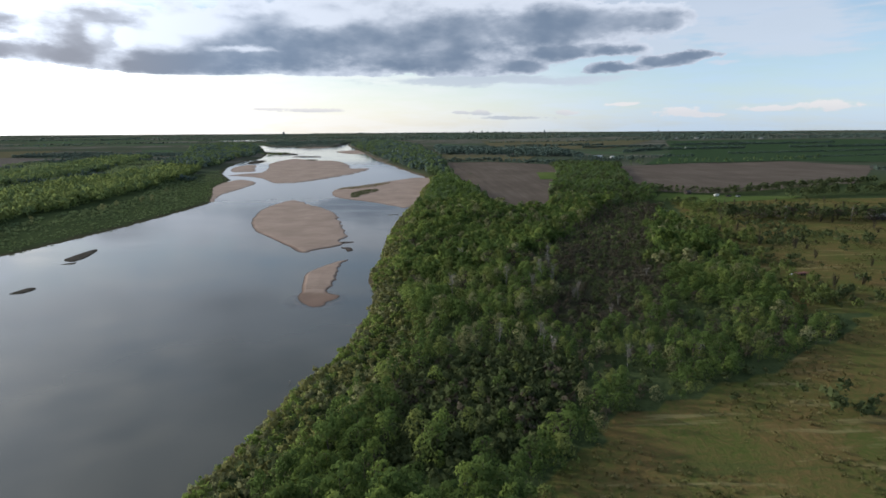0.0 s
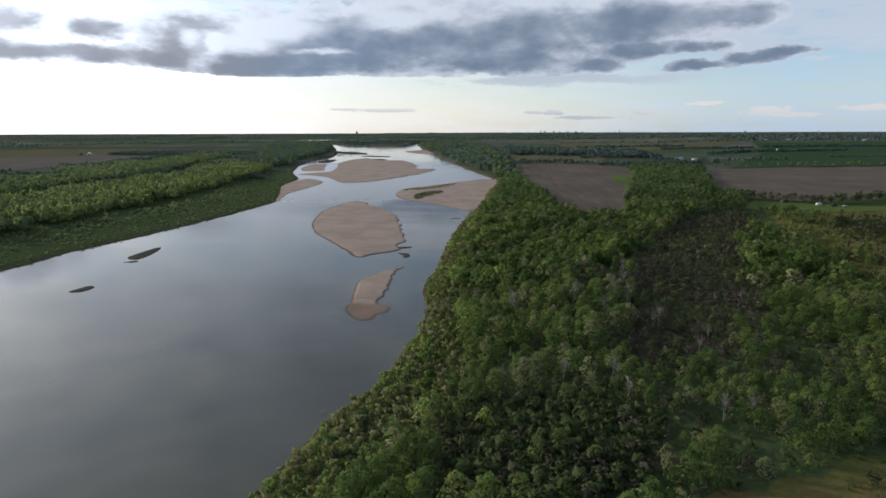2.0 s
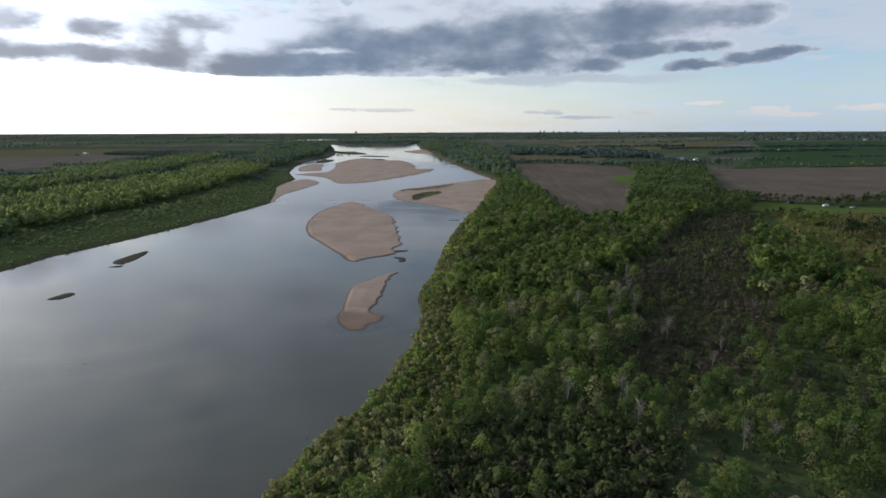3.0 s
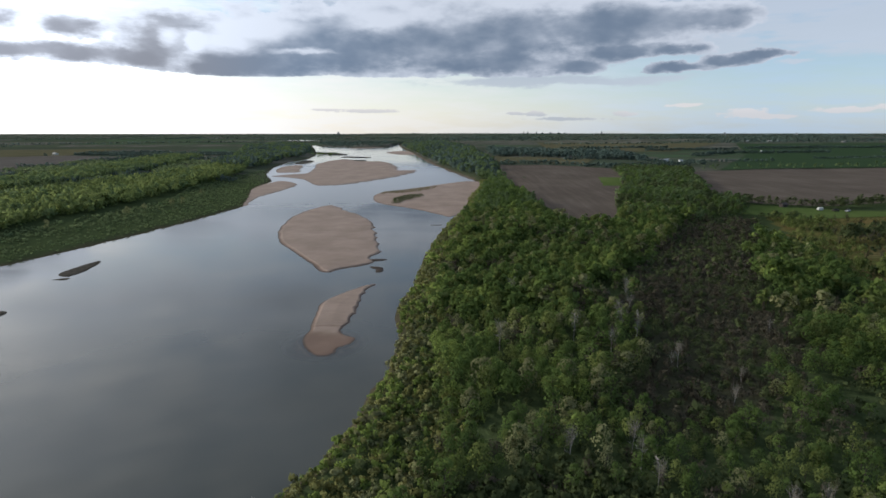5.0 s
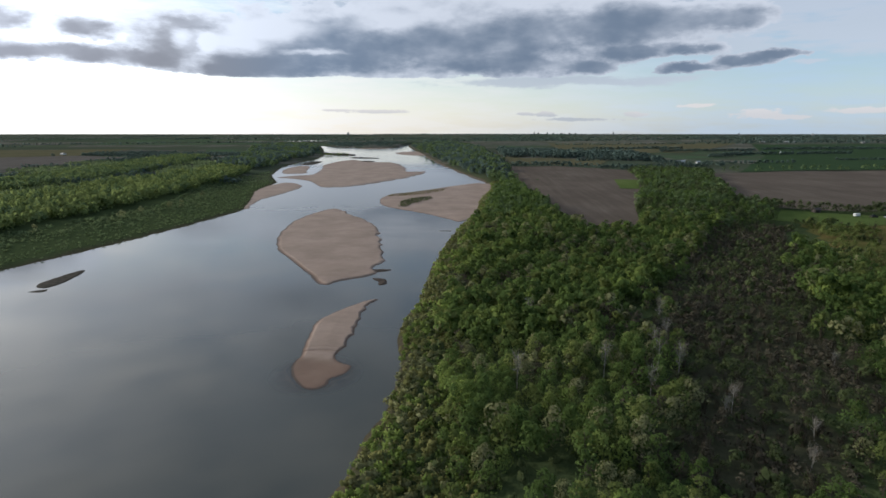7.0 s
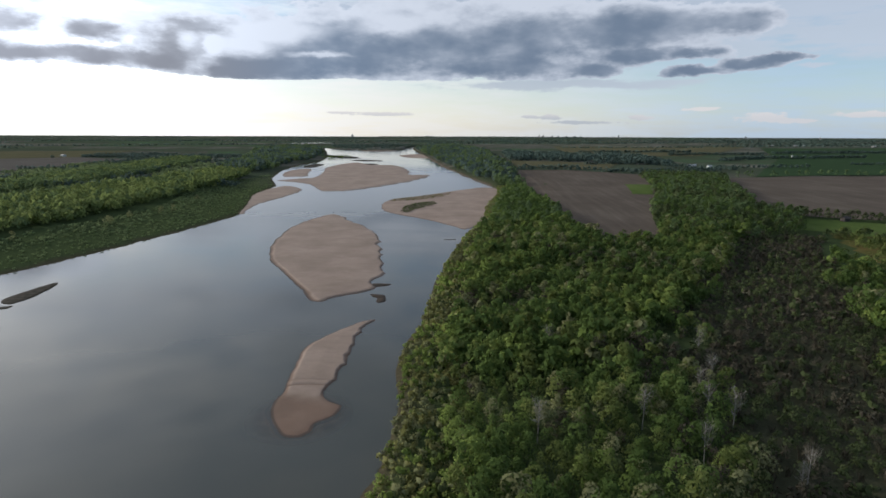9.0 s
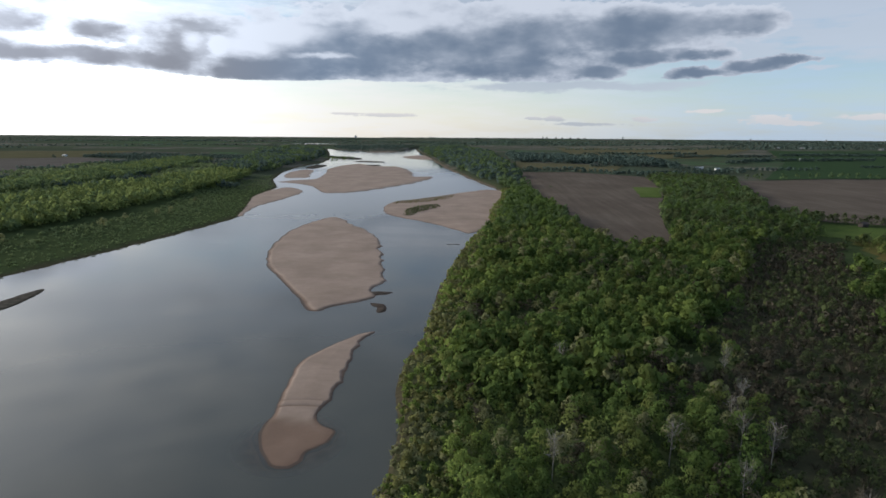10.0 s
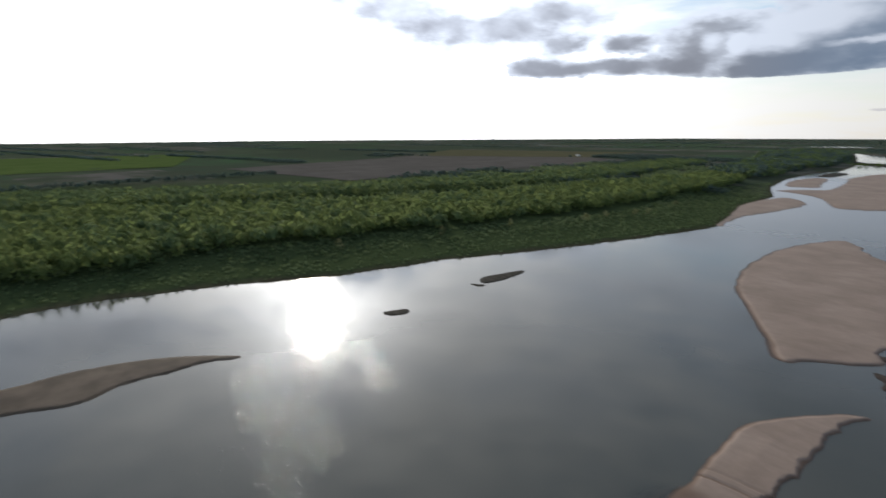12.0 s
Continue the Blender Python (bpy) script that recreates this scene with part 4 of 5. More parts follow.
def scatter(rng, x0, x1, y0, y1, step):
    nx, ny = max(1, int((x1 - x0) / step)), max(1, int((y1 - y0) / step))
    gx, gy = np.meshgrid(np.arange(nx), np.arange(ny))
    x = x0 + (gx + rng.uniform(0.05, 0.95, gx.shape)) * step
    y = y0 + (gy + rng.uniform(0.05, 0.95, gy.shape)) * step
    return x.ravel(), y.ravel()


def thinned(rng, x, y, keep, sizes):
    pick = np.flatnonzero(keep)
    return np.column_stack([x[pick], y[pick], rng.uniform(*sizes, len(pick))])


def line_of(rng, x0, y0, x1, y1, step, width, sizes):
    k = max(2, int(math.hypot(x1 - x0, y1 - y0) / step))
    t = np.linspace(0, 1, k) + rng.normal(size=k) * 0.3 / k
    nx, ny = -(y1 - y0), x1 - x0
    off = rng.uniform(-0.5, 0.5, k) * width / math.hypot(nx, ny)
    return np.column_stack([x0 + (x1 - x0) * t + nx * off, y0 + (y1 - y0) * t + ny * off, rng.uniform(*sizes, k)])


rng = np.random.default_rng(11)
NEAR = [crown_leaves(rng, h, w, b, 260, leaf, 9, 0.14, (0.46, 0.66), 0.5) for h, w, b, leaf in
        [(8.0, 4.2, 0.3, 0.52), (8.8, 3.7, 0.4, 0.48), (7.2, 4.5, 0.3, 0.53), (8.4, 3.3, 0.4, 0.46)]]
MIDDLE = [crown_leaves(rng, h, w, b, 96, leaf, 7, 0.12, (0.48, 0.68), 0.45) for h, w, b, leaf in [(8.2, 4.2, 0.3, 1.0), (9.0, 3.8, 0.4, 0.95), (7.2, 4.6, 0.3, 1.03)]]
BELT_TREE = [crown_leaves(rng, h, w, 0.2, 38, 1.75, 6, 0.1, (0.5, 0.7), 0.45) for h, w in [(8.4, 5.6), (9.2, 5.0), (7.4, 6.0)]]
BACK_TREE = [crown_leaves(rng, h, w, 0.2, 22, 2.2, 6, 0.1, (0.5, 0.7), 0.45) for h, w in [(8.4, 5.6), (9.2, 5.0)]]
DISTANT = [crown_leaves(rng, 8.5, 7.0, 0.5, 24, 3.0, 6, 0.1), crown_leaves(rng, 7.5, 8.0, 0.4, 24, 3.1, 6, 0.1), crown_leaves(rng, 9.5, 6.5, 0.6, 24, 2.9, 6, 0.1)]
SHRUB = [crown_leaves(rng, 2.0, 2.2, 0.1, 50, 0.55, 6), crown_leaves(rng, 2.5, 1.9, 0.1, 50, 0.53, 6), crown_leaves(rng, 1.6, 2.4, 0.1, 48, 0.55, 6)]
TWIGGY = [twig_cards(rng, 3.2, 2.6, 52, 0.05), twig_cards(rng, 4.2, 2.4, 52, 0.05), twig_cards(rng, 2.2, 2.8, 46, 0.05)]
HALF_BARE = [crown_leaves(rng, 7.0, 3.4, 1.4, 150, 0.42, 11, 0.4), crown_leaves(rng, 6.0, 3.0, 1.2, 140, 0.42, 11, 0.4)]
TUFT = [crown_leaves(rng, 0.55, 2.0, 0.0, 9, 0.75, 5, 0.0), crown_leaves(rng, 0.8, 1.6, 0.0, 9, 0.7, 5, 0.0)]

# riverside wood on the right bank
x, y = scatter(rng, -60, 150, 62, 400, 3.0)
meadow, brush, d = zones(x, y)
right = x > np.interp(y, RIGHT_Y, RIGHT_X)
wooded = right & (d > fringe(y) + 2.5 * wobble(x, y, 10, 5)) & ~meadow & ~brush & ~inside(x, y, FIELD_A) & ~inside(x, y, LANE) & (x < 112 + np.maximum(0, y - 150) * 0.32)
dark_scrub = inside(x + wobble(x, y, 6, 3) * 4, y + wobble(x, y, 6, 8) * 4, SCRUB)
dense = (wobble(x, y, 15, 9) + wobble(x, y, 6, 4) * 0.45 > -0.78) & (~dark_scrub | (rng.random(len(x)) < 0.16))
spots = thinned(rng, x, y, wooded & dense, (0.5, 1.16))
spots[:, 2] *= 0.96 + 0.20 * wobble(spots[:, 0], spots[:, 1], 8, 2) + 0.17 * wobble(spots[:, 0], spots[:, 1], 22, 6) - 0.2 * smooth01(spots[:, 0], 5, 45) * (1 - smooth01(spots[:, 1], 130, 200))
kind = rng.random(len(spots)) + wobble(spots[:, 0], spots[:, 1], 14, 4) * 0.22
patch = wobble(spots[:, 0], spots[:, 1], 20, 12) * 0.25 + 0.12 * smooth01(spots[:, 0], 5, 45) * (1 - smooth01(spots[:, 1], 130, 200))
green = kind + patch - 0.28 * (1 - smooth01(spots[:, 1], 112, 135)) * (1 - smooth01(spots[:, 0], 0, 20))
near_first = (spots[:, 1] < 152) & (spots[:, 1] > 72)
loose = near_first & (rng.random(len(spots)) < 0.38)
SPECIES = [("poplar", M_LEAF, 0.08, 0.62, "green leafy poplar in the riverside wood"),
           ("willow", M_WILLOW, 0.62, 0.84, "grey-green willow in the riverside wood"),
           ("maple", M_LIME, -9.0, 0.08, "bright yellow-green young tree in the riverside wood"),
           ("silver_willow", M_SILVER, 0.84, 0.95, "silvery pale-leaved tree in the riverside wood"),
           ("budding_tree", M_BUD, 0.95, 9.0, "brown tree barely in leaf in the riverside wood")]
for number, (name, mat, lo, hi, label) in enumerate(SPECIES):
    mine = (green >= lo) & (green < hi)
    trees = spots[mine & loose]
    originals = []
    for k, (v, f) in enumerate(NEAR[:2] if len(trees) < 12 else NEAR):
        if name == "budding_tree":
            v, f = HALF_BARE[k % 2]
        h = float(v[:, 2].max())
        tree = thing(name, pose(0, 0, 0), label, "tree", "trees of the riverside wood")
        trunk = new("trunk", trunk_mesh(rng, h, 4.5, 7))
        trunk.parent = tree
        crown = new("crown", quads("crown", v, f, mat, np.full(len(v), 0.0), normals=puffed(v, f)))
        crown.parent = tree
        originals.append(tree)
    for k, (tx, ty, s) in enumerate(trees):
        z = float(land(np.array(tx), np.array(ty)))
        m = pose(tx, ty, z, 0, 0, rng.uniform(0, 360))
        if k < len(originals):
            tree = originals[k]
            tree.matrix_basis = m
        else:
            tree = copy_thing(originals[k % len(originals)], m)
        tree.scale = (s * rng.uniform(0.85, 1.15), s * rng.uniform(0.85, 1.15), s)
    rest = spots[mine & ~loose]
    shapes = NEAR if name != "budding_tree" else HALF_BARE
    if len(rest):
        close = rest[:, 1] < 200
        if close.any():
            plant_stuff("woodland", rest[close], shapes, mat, label.replace(" in the", "s filling the"), "trees", 20 + number)
        if (~close).any():
            plant_stuff("woodland", rest[~close], MIDDLE if name != "budding_tree" else shapes, mat, label.replace(" in the", "s filling the"), "trees", 30 + number)

# shrubs along the right bank's edge
x, y = scatter(rng, -70, 40, 62, 660, 1.85)
_, _, d = zones(x, y)
edge = (x > np.interp(y, RIGHT_Y, RIGHT_X)) & (d > 0.3) & (d < fringe(y) + 3.5 + wobble(x, y, 15, 2) * 2)
spots = thinned(rng, x, y, edge, (0.7, 1.25))
mixed = rng.random(len(spots)) + wobble(spots[:, 0], spots[:, 1], 10, 6) * 0.35
single = (spots[:, 1] > 78) & (spots[:, 1] < 150) & (rng.random(len(spots)) < 0.25)
for number, (mat, lo, hi, tint) in enumerate([(M_LIME, -9, 0.34, "yellow-green"), (M_OLIVE, 0.34, 0.72, "olive-green"), (M_SILVER, 0.72, 9, "silvery")]):
    mine = (mixed >= lo) & (mixed < hi)
    label = tint + " leafy willow shrub on the river's edge"
    plant_stuff("shrubbery", spots[mine & ~single], SHRUB, mat, tint + " willow shrubs crowding the river's edge", "shrubs", 40 + number)
    meshes = [quads("shrub", v, f, mat, np.zeros(len(v)), normals=puffed(v, f)) for v, f in SHRUB]
    for k, (tx, ty, s) in enumerate(spots[mine & single]):
        ob = tagged(new("shrub", meshes[k % 3]), label, "shrub", "shrubs on the river bank")
        ob.matrix_basis = pose(tx, ty, float(land(np.array(tx), np.array(ty))), 0, 0, rng.uniform(0, 360)) @ Matrix.Diagonal((s, s, s, 1))

# the wood goes on downstream
x, y = scatter(rng, -130, 12, -160, 62, 4.6)
_, _, d = zones(x, y)
behind = (x > np.interp(y, RIGHT_Y, RIGHT_X)) & (d > 2) & (x < 6 + wobble(x, y, 14, 3) * 8 + np.minimum(0, y) * 0.3)
downstream = thinned(rng, x, y, behind, (0.6, 1.05))
plant_stuff("woodland", downstream[downstream[:, 1] < -40], DISTANT, M_LEAF, "green riverside wood going on downstream", "trees", 46)
# understorey in the wood
x, y = scatter(rng, -50, 150, 62, 300, 4.8)
meadow, brush, d = zones(x, y)
under = (x > np.interp(y, RIGHT_Y, RIGHT_X)) & (d > 8) & ~meadow & ~brush & (x < 118 + np.maximum(0, y - 150) * 0.32)
spots = thinned(rng, x, y, under, (0.8, 1.5))
plant_stuff("undergrowth", spots, SHRUB, M_DULL, "leafy dull green undergrowth between the trees", "undergrowth", 50)

# dark low scrub in a hollow of the wood
x, y = scatter(rng, -14, 46, 84, 142, 1.7)
hollow = inside(x + wobble(x, y, 6, 3) * 4, y + wobble(x, y, 6, 8) * 4, SCRUB)
spots = thinned(rng, x, y, hollow, (0.7, 1.5))
part_of = rng.random(len(spots)) + wobble(spots[:, 0], spots[:, 1], 9, 2) * 0.3
plant_stuff("shrubbery", spots[part_of < 0.85], SHRUB, M_DULL, "dark low shrubs in a hollow of the wood", "shrubs", 110)
plant_stuff("brushwood", spots[part_of >= 0.85], SHRUB, M_BUD, "brown low shrubs in a hollow of the wood", "brush", 111)

# bare brown brush
x, y = scatter(rng, 20, 190, 110, 385, 2.2)
_, brush, d = zones(x, y)
spots = thinned(rng, x, y, brush & (rng.random(len(x)) < 0.92), (0.5, 1.0))
bushy = rng.random(len(spots)) < 0.8
THICKET = [crown_leaves(rng, 2.2, 3.0, 0.0, 46, 0.6, 7, 0.1), crown_leaves(rng, 3.0, 2.7, 0.0, 46, 0.58, 7, 0.1)]
brown = wobble(spots[:, 0], spots[:, 1], 16, 8) + rng.uniform(-0.5, 0.5, len(spots)) < -0.05
plant_stuff("brushwood", spots[bushy & brown], THICKET, M_BUD, "low brown thicket in a dark clearing", "brush", 51)
plant_stuff("brushwood", spots[bushy & ~brown], THICKET, M_DULL, "low dull green thicket in a dark clearing", "brush", 59)
plant_stuff("brushwood", spots[~bushy], TWIGGY, M_BUD, "low leafless twigs in a dark clearing", "brush", 58)
x, y = scatter(rng, 20, 190, 110, 385, 5.5)
_, brush, d = zones(x, y)
some = brush & (wobble(x, y, 15, 3) + rng.uniform(-0.6, 0.6, len(x)) > 0.1)
plant_stuff("shrubbery", thinned(rng, x, y, some, (0.9, 1.7)), SHRUB, M_DULL, "scattered dull green shrubs among bare brush", "shrubs", 52)
x, y = scatter(rng, 20, 190, 110, 385, 7.5)
_, brush, d = zones(x, y)
lonely = thinned(rng, x, y, brush & (rng.random(len(x)) < 0.7), (0.35, 0.75))
plant_stuff("woodland", lonely[::2], NEAR, M_DULL, "scattered small dull trees in the brushy clearing", "trees", 47)
plant_stuff("woodland", lonely[1::2], HALF_BARE, M_BUD, "scattered half-bare trees in the brushy clearing", "trees", 48)
# tall bare crowns along the wood's edge
x, y = scatter(rng, 20, 190, 110, 385, 6.0)
_, brush, d = zones(x, y)
_, inner, _ = zones(x + 9, y)
_, outer, _ = zones(x - 9, y)
ragged = (brush | inner) & ~(inner & outer)
plant_stuff("woodland", thinned(rng, x, y, ragged & (rng.random(len(x)) < 0.6), (0.6, 1.05)), HALF_BARE, M_BUD, "bare brown trees at the clearing's edge", "trees", 53)

# meadow: grass tufts, bushes and saplings
x, y = scatter(rng, 0, 330, 60, 400, 1.9)
meadow, _, d = zones(x, y)
thick = meadow & (wobble(x, y, 9, 2) + wobble(x, y, 4, 7) * 0.5 + rng.uniform(-0.3, 0.3, len(x)) > 0.1) & ~inside(x, y, LANE)
plant_stuff("grass", thinned(rng, x, y, thick, (0.35, 0.8)), TUFT, M_GRASS, "dry olive-brown meadow grass", "grass", 54)
x, y = scatter(rng, 20, 320, 70, 392, 4.0)
meadow, _, d = zones(x, y)
clumps = meadow & (wobble(x, y, 22, 6) + wobble(x, y, 9, 3) * 0.6 + smooth01(y, 130, 170) * 0.6 - 0.25 - smooth01(x, 150, 240) * 0.3 + rng.uniform(-0.35, 0.35, len(x)) > 0.62) & ~inside(x, y, LANE)
plant_stuff("shrubbery", thinned(rng, x, y, clumps, (0.7, 1.9)), SHRUB, M_DULL, "green and dull bushes dotting the meadow", "shrubs", 55)
saplings = meadow & (x < 128 + (y - 150) * 0.36 + wobble(x, y, 20, 5) * 10) & (y > 140) & (rng.random(len(x)) < 0.35) & ~inside(x, y, LANE)
plant_stuff("woodland", thinned(rng, x, y, saplings, (0.5, 0.95)), MIDDLE, M_WILLOW, "young light green trees between wood and meadow", "trees", 56)
bare = meadow & (y > 150) & (rng.random(len(x)) < 0.05)
plant_stuff("brushwood", thinned(rng, x, y, bare, (0.7, 1.5)), TWIGGY, M_BUD, "bare bushes standing in the meadow", "brush", 57)

# woods round the fields and along both banks upstream
BELT = [(-262, 20), (-262, 120), (-270, 200), (-258, 300), (-250, 420), (-250, 520), (-268, 690), (-290, 770), (-335, 800), (-345, 640), (-350, 480), (-372, 330), (-440, 150), (-450, 20)]
BELT_BACK = [(-500, 20), (-440, 350), (-412, 480), (-400, 600), (-420, 800), (-500, 1100), (-570, 1100), (-510, 800), (-480, 600), (-500, 480), (-540, 300), (-640, 20)]
UP_LEFT = [(-300, 830), (-325, 1010), (-330, 1200), (-420, 1570), (-520, 1850), (-640, 1900), (-580, 1500), (-470, 1200), (-410, 1000), (-370, 830)]
UP_RIGHT = [(27, 645), (18, 720), (-8, 830), (-49, 1020), (-98, 1300), (-193, 1810), (-60, 1900), (20, 1500), (30, 1200), (44, 900), (46, 650)]
RIVER_WOOD = [(-2, 392), (12, 430), (16, 520), (28, 600), (34, 650), (48, 650), (47, 560), (55, 470), (56, 392)]
BEYOND = [(60, 1085), (240, 1005), (300, 960), (330, 1230), (200, 1245), (60, 1400)]


def wood(poly, step, shapes, mats, label, seed, sizes=(0.75, 1.2), gaps=0.9):
    local = np.random.default_rng(seed)
    pts = np.array(poly)
    x, y = scatter(local, pts[:, 0].min() - 5, pts[:, 0].max() + 5, pts[:, 1].min() - 5, pts[:, 1].max() + 5, step)
    keep = inside(x + wobble(x, y, 14, 2) * 5, y + wobble(x, y, 14, 5) * 5, poly) & (wobble(x, y, 25, seed) > -gaps)
    spots = thinned(local, x, y, keep, sizes)
    share = local.random(len(spots)) + wobble(spots[:, 0], spots[:, 1], 30, 3) * 0.3
    cut = np.quantile(share, np.linspace(0, 1, len(mats) + 1))
    cut[-1] += 1
    for k, mat in enumerate(mats):
        mine = (share >= cut[k]) & (share < cut[k + 1])
        plant_stuff("woodland", spots[mine], shapes, mat, label, "trees", seed + 100 * k)


wood(RIVER_WOOD, 4.6, MIDDLE, [M_BELT_DARK, M_LEAF, M_LEAF], "green riverside wood beside the ploughed field", 61)
wood(CORRIDOR, 4.8, MIDDLE, [M_BELT_DARK, M_LEAF, M_DULL], "dense green wood between two ploughed fields", 62)
wood(BELT, 5.0, BELT_TREE, [M_BELT, M_BELT, M_BELT, M_BELT_DARK], "bright green belt of trees along the far bank", 63, (0.85, 1.3))
wood(BELT_BACK, 5.5, BACK_TREE, [M_BELT_DARK, M_BELT_DARK, M_BELT], "second belt of trees behind the far bank", 64)
wood(UP_LEFT, 9.0, DISTANT, [M_BELT_DARK, M_FAR_HAZE], "dark woods upstream on the far bank", 65, (0.9, 1.4))
wood(UP_RIGHT, 8.0, DISTANT, [M_BELT_DARK, M_FAR_HAZE], "dark woods upstream on the near bank", 66, (0.9, 1.4))
wood([(-420, 1775), (-323, 1710), (-245, 1765), (-235, 2100), (-520, 2120), (-520, 2010)], 12.0, DISTANT, [M_FAR_HAZE], "dark wooded point far upstream", 68, (0.5, 0.9))
wood(BEYOND, 9.0, DISTANT, [M_FAR_HAZE], "woodland beyond the ploughed field", 67, (0.9, 1.4), 0.4)

# low growth on the far bank's slope
x, y = scatter(rng, -275, -165, 60, 800, 3.0)
_, is_right = shore(x, y)
_, _, d = zones(x, y)
slope = ~is_right & (d > 2.5) & (d < 62) & (rng.random(len(x)) < 0.62 + 0.3 * wobble(x, y, 12, 3))
spots = thinned(rng, x, y, slope, (0.35, 0.8))
tall = d[np.flatnonzero(slope)] / 62
spots[:, 2] *= 0.7 + 0.6 * tall
half = rng.random(len(spots)) + wobble(spots[:, 0], spots[:, 1], 14, 6) * 0.4 < 0.8
LOW = [crown_leaves(rng, 1.8, 3.2, 0.0, 24, 0.95, 6), crown_leaves(rng, 1.5, 3.6, 0.0, 24, 1.0, 6)]
plant_stuff("shrubbery", spots[half], LOW, M_SLOPE, "dark green scrub on the far bank's slope", "shrubs", 70)
plant_stuff("brushwood", spots[~half], LOW, M_BELT_DARK, "green scrub on the far bank's slope", "brush", 71)
# low scrub between and behind the belts
BUSHES = [crown_leaves(rng, 3.2, 6.0, 0.0, 14, 2.2, 6, 0.0), crown_leaves(rng, 2.6, 6.5, 0.0, 14, 2.3, 6, 0.0)]
x, y = scatter(rng, -760, -255, 20, 1020, 6.5)
_, is_right = shore(x, y)
_, _, d = zones(x, y)
behind = ~is_right & (d > 55) & (x > -520 - 0.12 * y) & ~inside(x, y, BELT) & ~inside(x, y, BELT_BACK) & (wobble(x, y, 34, 2) + wobble(x, y, 13, 6) * 0.5 > -0.25)
plant_stuff("shrubbery", thinned(rng, x, y, behind, (0.6, 1.2)), BUSHES, M_SLOPE, "low green scrub between the far bank's belts", "shrubs", 73)
lone = [(-222, 404, 0.85), (-224, 427, 0.7), (-214, 446, 0.8), (-211, 456, 0.75), (-223, 512, 0.8), (-236, 350, 0.7), (-238, 300, 0.8), (-244, 240, 0.75)]
plant_stuff("woodland", np.array(lone), MIDDLE, M_SILVER, "pale young trees on the far bank's slope", "trees", 72)

# growth on the bars
grassy = [(-74, 545), (-71, 562), (-57, 576), (-38, 600), (-23, 616), (-27, 592), (-40, 566), (-54, 553)]
tuft = [(-55, 483), (-48, 482), (-46, 500), (-40, 510), (-31, 534), (-35, 545), (-43, 541), (-50, 533), (-56, 515)]
for number, (poly, mat, shapes, step, sizes) in enumerate([(grassy, M_GRASS, TUFT, 2.2, (0.5, 1.0)), (tuft, M_DULL, SHRUB, 1.7, (0.35, 0.7))]):
    pts = np.array(poly)
    x, y = scatter(rng, pts[:, 0].min(), pts[:, 0].max(), pts[:, 1].min(), pts[:, 1].max(), step)
    spots = thinned(rng, x, y, inside(x, y, poly), sizes)
    plant_stuff("bar_growth", spots, shapes, mat, "green growth on the bar beside the wooded bank", "grass", 75 + number, 0.5)
spots = np.column_stack([rng.uniform(-335, -275, 40), rng.uniform(1262, 1310, 40), rng.uniform(0.35, 0.6, 40)])
plant_stuff("bar_growth", spots, DISTANT, M_LEAF, "dark bushes on the mud spit upstream", "shrubs", 78, 0.3)

# hedges and rows of trees between the plots
hedges = [line_of(rng, 192, 472, 212, 440, 2.4, 7, (0.65, 0.95)), line_of(rng, 212, 439, 254, 425, 2.2, 8, (0.65, 0.95)), line_of(rng, 254, 425, 440, 497, 2.2, 10, (0.75, 1.1)),
          line_of(rng, 285, 398, 440, 440, 2.6, 12, (0.8, 1.25)), line_of(rng, 180, 372, 204, 381, 2.5, 6, (0.5, 0.8))]
plant_stuff("hedge", np.concatenate(hedges), MIDDLE, M_DULL, "dense dark green hedge beside the tilled field", "hedge", 80)
rows = [line_of(rng, 184, 316, 300, 298, 1.7, 20, (0.8, 1.3)), line_of(rng, 300, 298, 430, 288, 1.8, 22, (0.9, 1.4))]
plant_stuff("hedge", np.concatenate(rows), MIDDLE, M_DULL, "row of mixed dull green trees behind the meadow", "hedge", 81)
plant_stuff("brushwood", line_of(rng, 186, 306, 420, 284, 2.6, 12, (0.9, 1.4)), HALF_BARE, M_BUD, "bare brown trees in the meadow's hedge", "brush", 82)
strips = [line_of(rng, 600, 1010, 1100, 1130, 2.6, 5, (0.4, 0.6)), line_of(rng, 520, 1190, 780, 1250, 2.4, 10, (0.6, 0.9)), line_of(rng, 900, 1260, 1300, 1350, 2.4, 9, (0.6, 0.9)),
          line_of(rng, 700, 1440, 1250, 1560, 2.6, 9, (0.6, 0.9)), line_of(rng, 420, 1330, 660, 1390, 2.4, 10, (0.6, 0.9)), line_of(rng, 640, 880, 900, 940, 2.6, 5, (0.35, 0.5))]
plant_stuff("hedge", np.concatenate(strips), DISTANT, M_FAR_HAZE, "dark shelter belts across the green crop field", "hedge", 85)
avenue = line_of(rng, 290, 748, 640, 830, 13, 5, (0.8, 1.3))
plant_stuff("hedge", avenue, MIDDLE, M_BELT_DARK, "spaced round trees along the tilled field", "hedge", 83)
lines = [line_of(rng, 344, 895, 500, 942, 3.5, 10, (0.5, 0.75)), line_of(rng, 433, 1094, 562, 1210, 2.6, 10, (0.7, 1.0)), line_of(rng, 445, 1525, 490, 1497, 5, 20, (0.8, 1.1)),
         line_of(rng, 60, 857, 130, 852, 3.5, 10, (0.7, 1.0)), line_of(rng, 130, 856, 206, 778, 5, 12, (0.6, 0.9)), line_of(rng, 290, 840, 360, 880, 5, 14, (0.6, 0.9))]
plant_stuff("hedge", np.concatenate(lines), DISTANT, M_FAR_HAZE, "dark hedges and clumps between farm plots", "hedge", 84)

